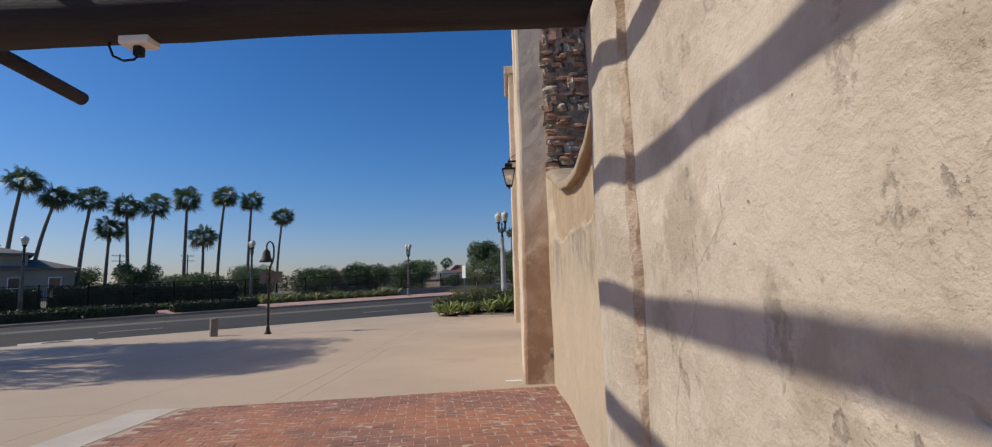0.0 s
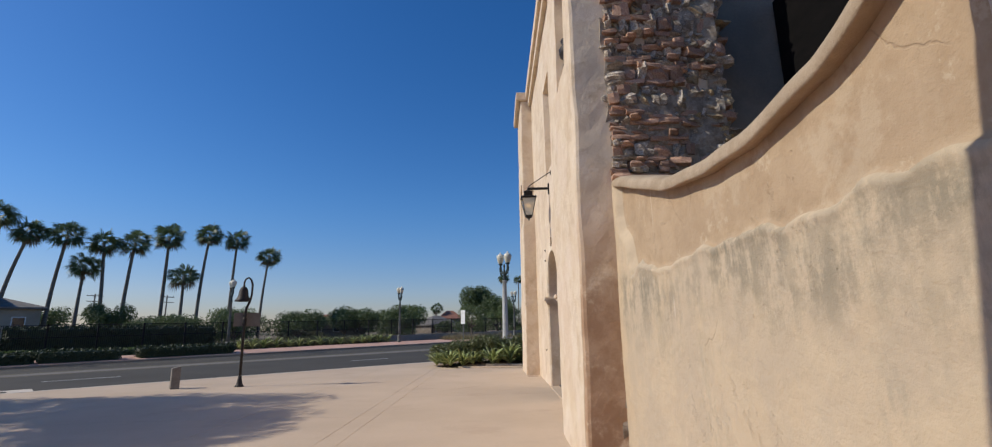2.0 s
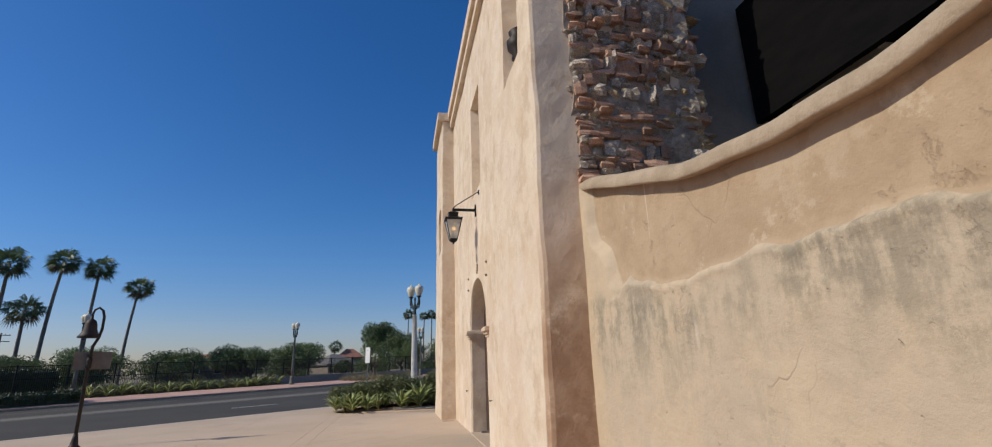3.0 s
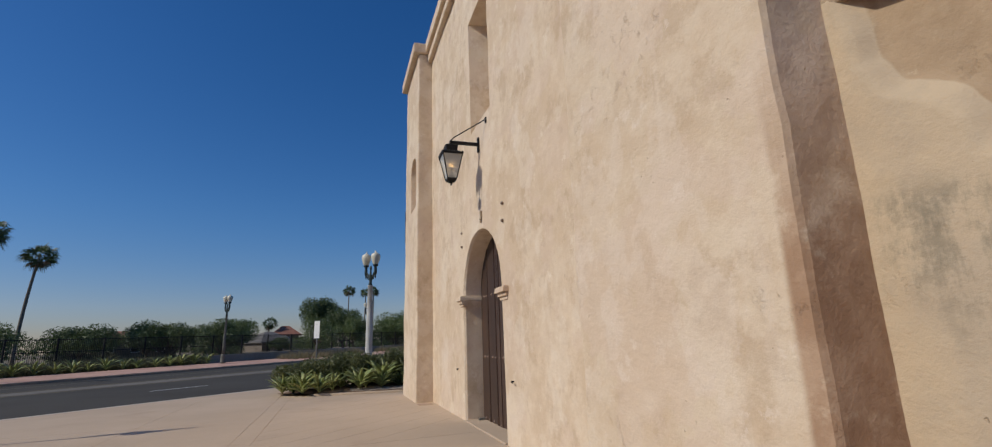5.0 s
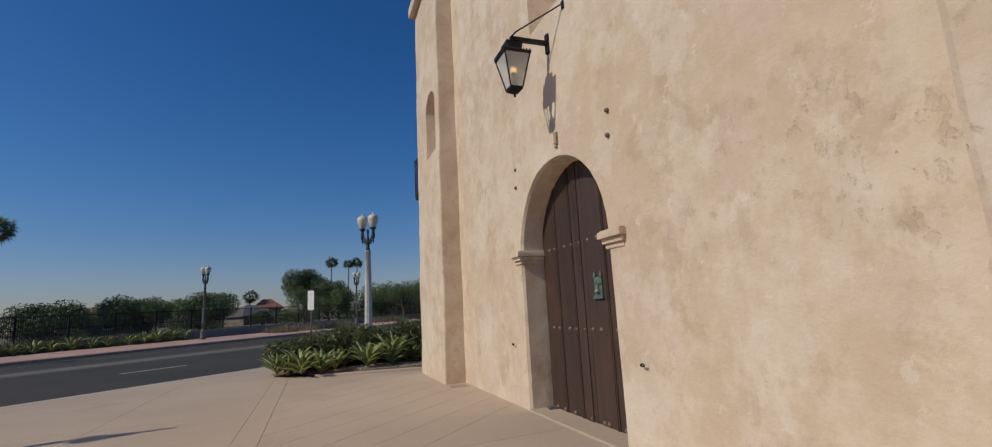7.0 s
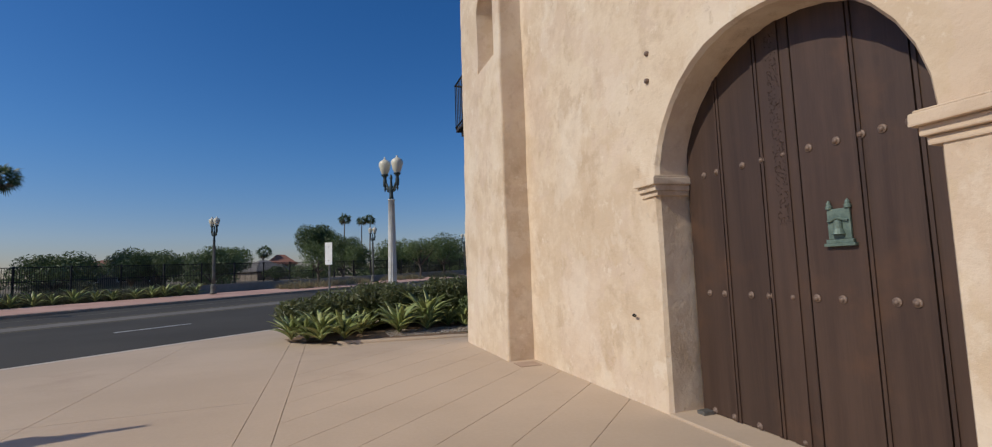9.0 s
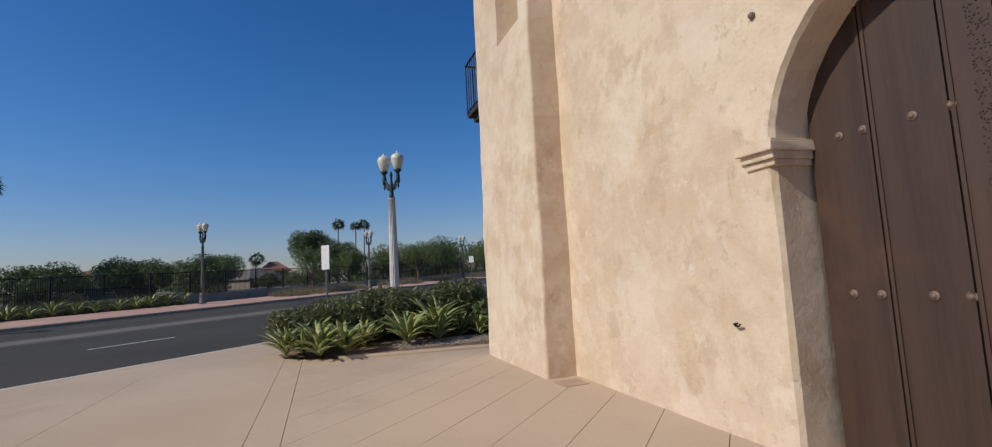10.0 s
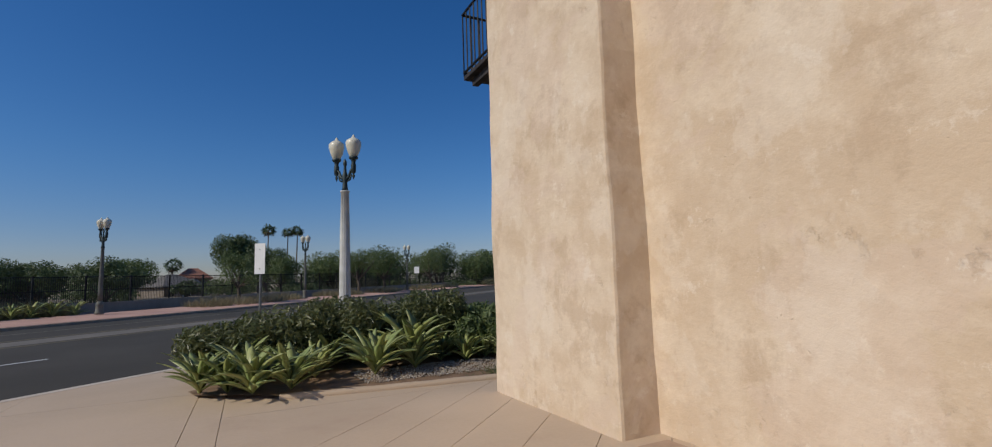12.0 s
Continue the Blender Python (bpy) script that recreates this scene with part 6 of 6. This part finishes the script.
# ---- buildings beyond the street ----
def house(at, w, dp, h, roof_h, wall, roof, windows, label, door_at=None):
    ob = base("house", label, "house", "houses beyond the street", at=at)
    part("wall", box(bmesh.new(), (-w / 2, -dp / 2, 0), (w / 2, dp / 2, h)), wall, ob)
    bm = bmesh.new()
    e = 0.5
    lo = [bm.verts.new((x, y, h)) for x, y in ((-w / 2 - e, -dp / 2 - e), (w / 2 + e, -dp / 2 - e), (w / 2 + e, dp / 2 + e), (-w / 2 - e, dp / 2 + e))]
    up = [bm.verts.new((x, y, h + 0.18)) for x, y in ((-w / 2 - e, -dp / 2 - e), (w / 2 + e, -dp / 2 - e), (w / 2 + e, dp / 2 + e), (-w / 2 - e, dp / 2 + e))]
    r0, r1 = bm.verts.new((-w / 2 + dp * 0.35, 0, h + roof_h)), bm.verts.new((w / 2 - dp * 0.35, 0, h + roof_h))
    bm.faces.new(lo[::-1])
    for i in range(4):
        bm.faces.new((lo[i], lo[(i + 1) % 4], up[(i + 1) % 4], up[i]))
    bm.faces.new((up[0], up[1], r1, r0))
    bm.faces.new((up[2], up[3], r0, r1))
    bm.faces.new((up[1], up[2], r1))
    bm.faces.new((up[3], up[0], r0))
    part("roof", bm, roof, ob)
    for x, z in windows:
        win = part("window", boxes(((x - 0.55, -dp / 2 - 0.06, z), (x + 0.55, -dp / 2 + 0.02, z + 0.08)), ((x - 0.55, -dp / 2 - 0.06, z + 1.12), (x + 0.55, -dp / 2 + 0.02, z + 1.2)), ((x - 0.55, -dp / 2 - 0.06, z + 0.08), (x - 0.47, -dp / 2 + 0.02, z + 1.12)), ((x + 0.47, -dp / 2 - 0.06, z + 0.08), (x + 0.55, -dp / 2 + 0.02, z + 1.12))), "white_paint", ob)
        part("pane", boxes(((x - 0.47, -dp / 2 - 0.03, z + 0.08), (x + 0.47, -dp / 2 - 0.01, z + 1.12))), "dark_pane", win)
    return ob


house(pose(-60.5, 50.5, 0.9, 0, 0, 47), 17, 9, 5.0, 1.3, "house_white", "roof_grey", [(-6, 2.0), (-3, 2.0), (1, 2.0), (4, 2.0), (6.5, 2.0)], "two-storey white stucco house with low grey roofs")
house(pose(-53.5, 56.5, 0.9, 0, 0, 47), 6.5, 8, 3.4, 1.3, "house_white", "roof_grey", [(-1.6, 1.4), (1.6, 1.4)], "white stucco house wing with a gabled roof")
house(pose(-13.6, 112, 0.0, 0, 0, 38), 6.5, 7, 2.3, 2.1, "house_tan", "roof_grey", [(-1.6, 0.8), (1.6, 0.8)], "tan house with a grey roof beyond the fence")
house(pose(-10.4, 109, 0.0, 0, 0, -12), 3.6, 5, 1.9, 1.7, "house_tan", "roof_grey", [(0, 0.6)], "small tan house wing with a steep grey roof")
house(pose(-11.5, 121, 0.3, 0, 0, 8), 5, 5, 3.4, 2.0, "house_tan", "roof_tile", [(0, 1.8)], "house with a steep red roof behind the trees")
house(pose(-30, 96, 0.2, 0, 0, 20), 10, 8, 3.0, 1.3, "house_tan", "roof_tile", [(-3, 1.2), (0, 1.2), (3, 1.2)], "low tan house with a red tile roof")
house(pose(16, 108, 0.6, 0, 0, -10), 12, 8, 3.4, 1.5, "house_tan", "roof_tile", [(-3, 1.2), (3, 1.2)], "low tan house with a red tile roof")


def utility_pole(x, y, h, turn):
    ob = base("utility_pole", "grey wooden utility pole with crossarms", "utility pole", "utility poles", at=pose(x, y, 0.2, 0, 0, turn))
    part("pole", tube(bmesh.new(), [(0, 0, 0), (0, 0, h)], [0.16, 0.11], 8), "wood_grey", ob)
    for z in (h - 0.35, h - 1.35):
        part("crossarm", boxes(((-1.25, -0.06, z - 0.06), (1.25, 0.06, z + 0.06))), "wood_grey", ob)
    for x0 in (-1.1, -0.5, 0.5, 1.1):
        part("insulator", lathe(bmesh.new(), [(0.04, h - 0.29), (0.05, h - 0.2), (0.02, h - 0.12)], 8, pose(x0, 0, 0)), "dark_pane", ob)


for x, y, h, t in ((-51.7, 49.2, 6.8, 40), (-74.7, 95.9, 8.8, 50), (-65.6, 102.4, 8.8, 50), (-4, 150, 9.5, 10), (12, 120, 7.6, 10), (24, 118, 8.0, 5), (34, 116, 8.2, 5)):
    utility_pole(x, y, h, t)


# ---- rubble end of the old church wall: bricks and field stones ----
random.seed(77)
rubble = base("rubble_wall", "broken wall end of red bricks and rough field stones", "wall", kind="structure", at=pose(0, 8.80, 0))


def stone_mesh(seed, squarish):
    bm = bmesh.new()
    bmesh.ops.create_cube(bm, size=1)
    bmesh.ops.subdivide_edges(bm, edges=bm.edges, cuts=2 if not squarish else 1, use_grid_fill=True)
    for v in bm.verts:
        v.co *= 1 - (0.10 if squarish else 0.22) * (v.co.length - 0.5) / 0.37
        v.co += Vector((noise.noise(v.co * 2 + Vector((seed, 0, 0))), noise.noise(v.co * 2 + Vector((0, seed, 0))), noise.noise(v.co * 2 + Vector((0, 0, seed))))) * (0.17 if squarish else 0.32)
    me = bpy.data.meshes.new("stone")
    bm.to_mesh(me)
    bm.free()
    return me


SHAPES = {}
for key, mat, square in (("brick", "red_brick", True), ("stone", "field_stone", False), ("grey", "grey_stone", False)):
    SHAPES[key] = []
    for k in range(5):
        me = stone_mesh(k * 3.1 + len(key), square)
        me.materials.append(M[mat])
        SHAPES[key].append(me)
z = 2.95
while z < 6.6:
    thin = random.random() < 0.68
    h = random.uniform(0.045, 0.066) if thin else random.uniform(0.085, 0.15)
    x = 0.885 + random.uniform(0, 0.03)
    while x < 2.34:
        edge = (x - 0.88) / 1.45
        hh = h
        if thin and edge < 0.62:
            key = "brick" if random.random() < 0.80 else "grey"
            w = random.uniform(0.10, 0.27)
        else:
            key = random.choice(("stone", "grey", "grey", "brick"))
            w = random.uniform(0.07, 0.24)
            hh = h * random.uniform(0.8, 1.5)
        if random.random() < 0.985 - 0.35 * max(0, edge - 0.35):
            ob = new("brick" if key == "brick" else "stone", random.choice(SHAPES[key]))
            ob.parent = rubble
            out = random.gauss(0.015, 0.028) - 0.06 * edge + 0.05 * noise.noise(Vector((x * 2.2, z * 1.7, 5)))
            wild = 1.0 if edge < 0.5 else 2.0
            ob.matrix_basis = pose(x + w / 2, 0.02 - out, z + hh / 2 + random.uniform(-0.006, 0.006), random.uniform(-7, 7) * wild, random.gauss(0, 1.8) * wild, random.uniform(-9, 9) * wild) @ Matrix.Diagonal((w * 1.12, 0.34, hh * random.uniform(1.05, 1.3), 1))
        x += w + random.uniform(0.0, 0.014)
    z += h + random.uniform(0.004, 0.012)

# clots of old lime mortar clinging between the stones
bm = bmesh.new()
for _ in range(260):
    x, z = random.uniform(0.9, 2.3), random.uniform(2.9, 6.6)
    s = random.choice((0.015, 0.02, 0.03, 0.04, 0.07))
    g = bmesh.ops.create_icosphere(bm, subdivisions=1 if s < 0.05 else 2, radius=s, matrix=Matrix.Translation((x, -0.05 - random.uniform(0, 0.05), z)) @ pose(0, 0, 0, 0, random.uniform(-30, 30), 0) @ Matrix.Diagonal((random.uniform(0.8, 1.7), 0.75, random.uniform(0.5, 1.0), 1)))
    for v in g["verts"]:
        v.co += Vector((noise.noise(v.co * 23), noise.noise(v.co * 23 + Vector((9, 0, 0))), noise.noise(v.co * 23 + Vector((0, 9, 0))))) * s * 0.7
me = bpy.data.meshes.new("mortar_clots")
bm.to_mesh(me)
bm.free()
me.materials.append(M["mortar"])
clots = new("mortar_clots", me)
clots.parent = rubble
tagged(clots, kind="stuff")

# ---- brick floor under the pergola ----
random.seed(91)
floor = base("brick_floor", "worn red brick floor in running bond with pale joints", "floor", kind="structure", at=pose(0, 0, 0))
bed = bmesh.new()
bed.faces.new([bed.verts.new((x, y, -0.004)) for x, y in BRICK])
part("joint_bed", bed, "paver_joint", floor)
BW, BH = 0.235, 0.112


def paver_shape():
    bm = box(bmesh.new(), (-BW / 2 + 0.0032, -BH / 2 + 0.0032, -0.05), (BW / 2 - 0.0032, BH / 2 - 0.0032, 0.004))
    top = [e for e in bm.edges if e.verts[0].co.z > 0 and e.verts[1].co.z > 0]
    bmesh.ops.bevel(bm, geom=top, offset=0.006, segments=1, affect="EDGES")
    me = bpy.data.meshes.new("brick")
    bm.to_mesh(me)
    bm.free()
    me.materials.append(M["paver"])
    return me


PAVER = paver_shape()
slope = math.atan2(8.58 - 7.76, 0.95 + 4.12)
placed, rest_v, rest_f = 0, [], []
src_v = [v.co.copy() for v in PAVER.vertices]
src_f = [tuple(p.vertices) for p in PAVER.polygons]
rows_n = 96
for r in range(rows_n):
    for c in range(-2, 24):
        lx = c * BW + (BW / 2 if r % 2 else 0)
        p = Vector((-4.12, 7.76, 0)) + Vector((math.cos(slope), math.sin(slope), 0)) * lx - Vector((-math.sin(slope), math.cos(slope), 0)) * (r + 0.5) * BH
        if not (inside((min(p.x - 0.08, 0.93), p.y), BRICK) and inside((min(p.x + 0.06, 0.94), p.y), BRICK)) or p.x > 1.07:
            continue
        m = Matrix.Translation(p + Vector((0, 0, random.uniform(-0.003, 0.002)))) @ pose(0, 0, 0, random.uniform(-1.6, 1.6), random.uniform(-1.2, 1.2), math.degrees(slope) + random.uniform(-1.6, 1.6))
        if placed < 300 and r < 26 and -2.6 < p.x < 0.95:
            q = new("brick", PAVER)
            q.parent = floor
            q.matrix_basis = m
            placed += 1
        else:
            k = len(rest_v)
            rest_v += [m @ v for v in src_v]
            rest_f += [tuple(k + i for i in f) for f in src_f]
me = bpy.data.meshes.new("bricks")
me.from_pydata(rest_v, [], rest_f)
me.materials.append(M["paver_many"])
rest = new("bricks", me)
rest.parent = floor
tagged(rest, kind="stuff")
bm = bmesh.new()
for a, b in (((-4.12, 7.76), (-4.36, -9.0)),):
    f = bm.faces.new([bm.verts.new((x, y, 0.006)) for x, y in ((a[0] - 0.62, a[1] - 0.02), (a[0] - 0.05, a[1]), (b[0] - 0.05, b[1]), (b[0] - 0.62, b[1]))])
    g = bmesh.ops.extrude_face_region(bm, geom=[f])
    bmesh.ops.translate(bm, verts=[v for v in g["geom"] if isinstance(v, bmesh.types.BMVert)], vec=(0, 0, -0.05))
thing("pavement_border", bm, "pale_concrete", "pale concrete border strip beside the brick floor", "pavement", kind="structure")
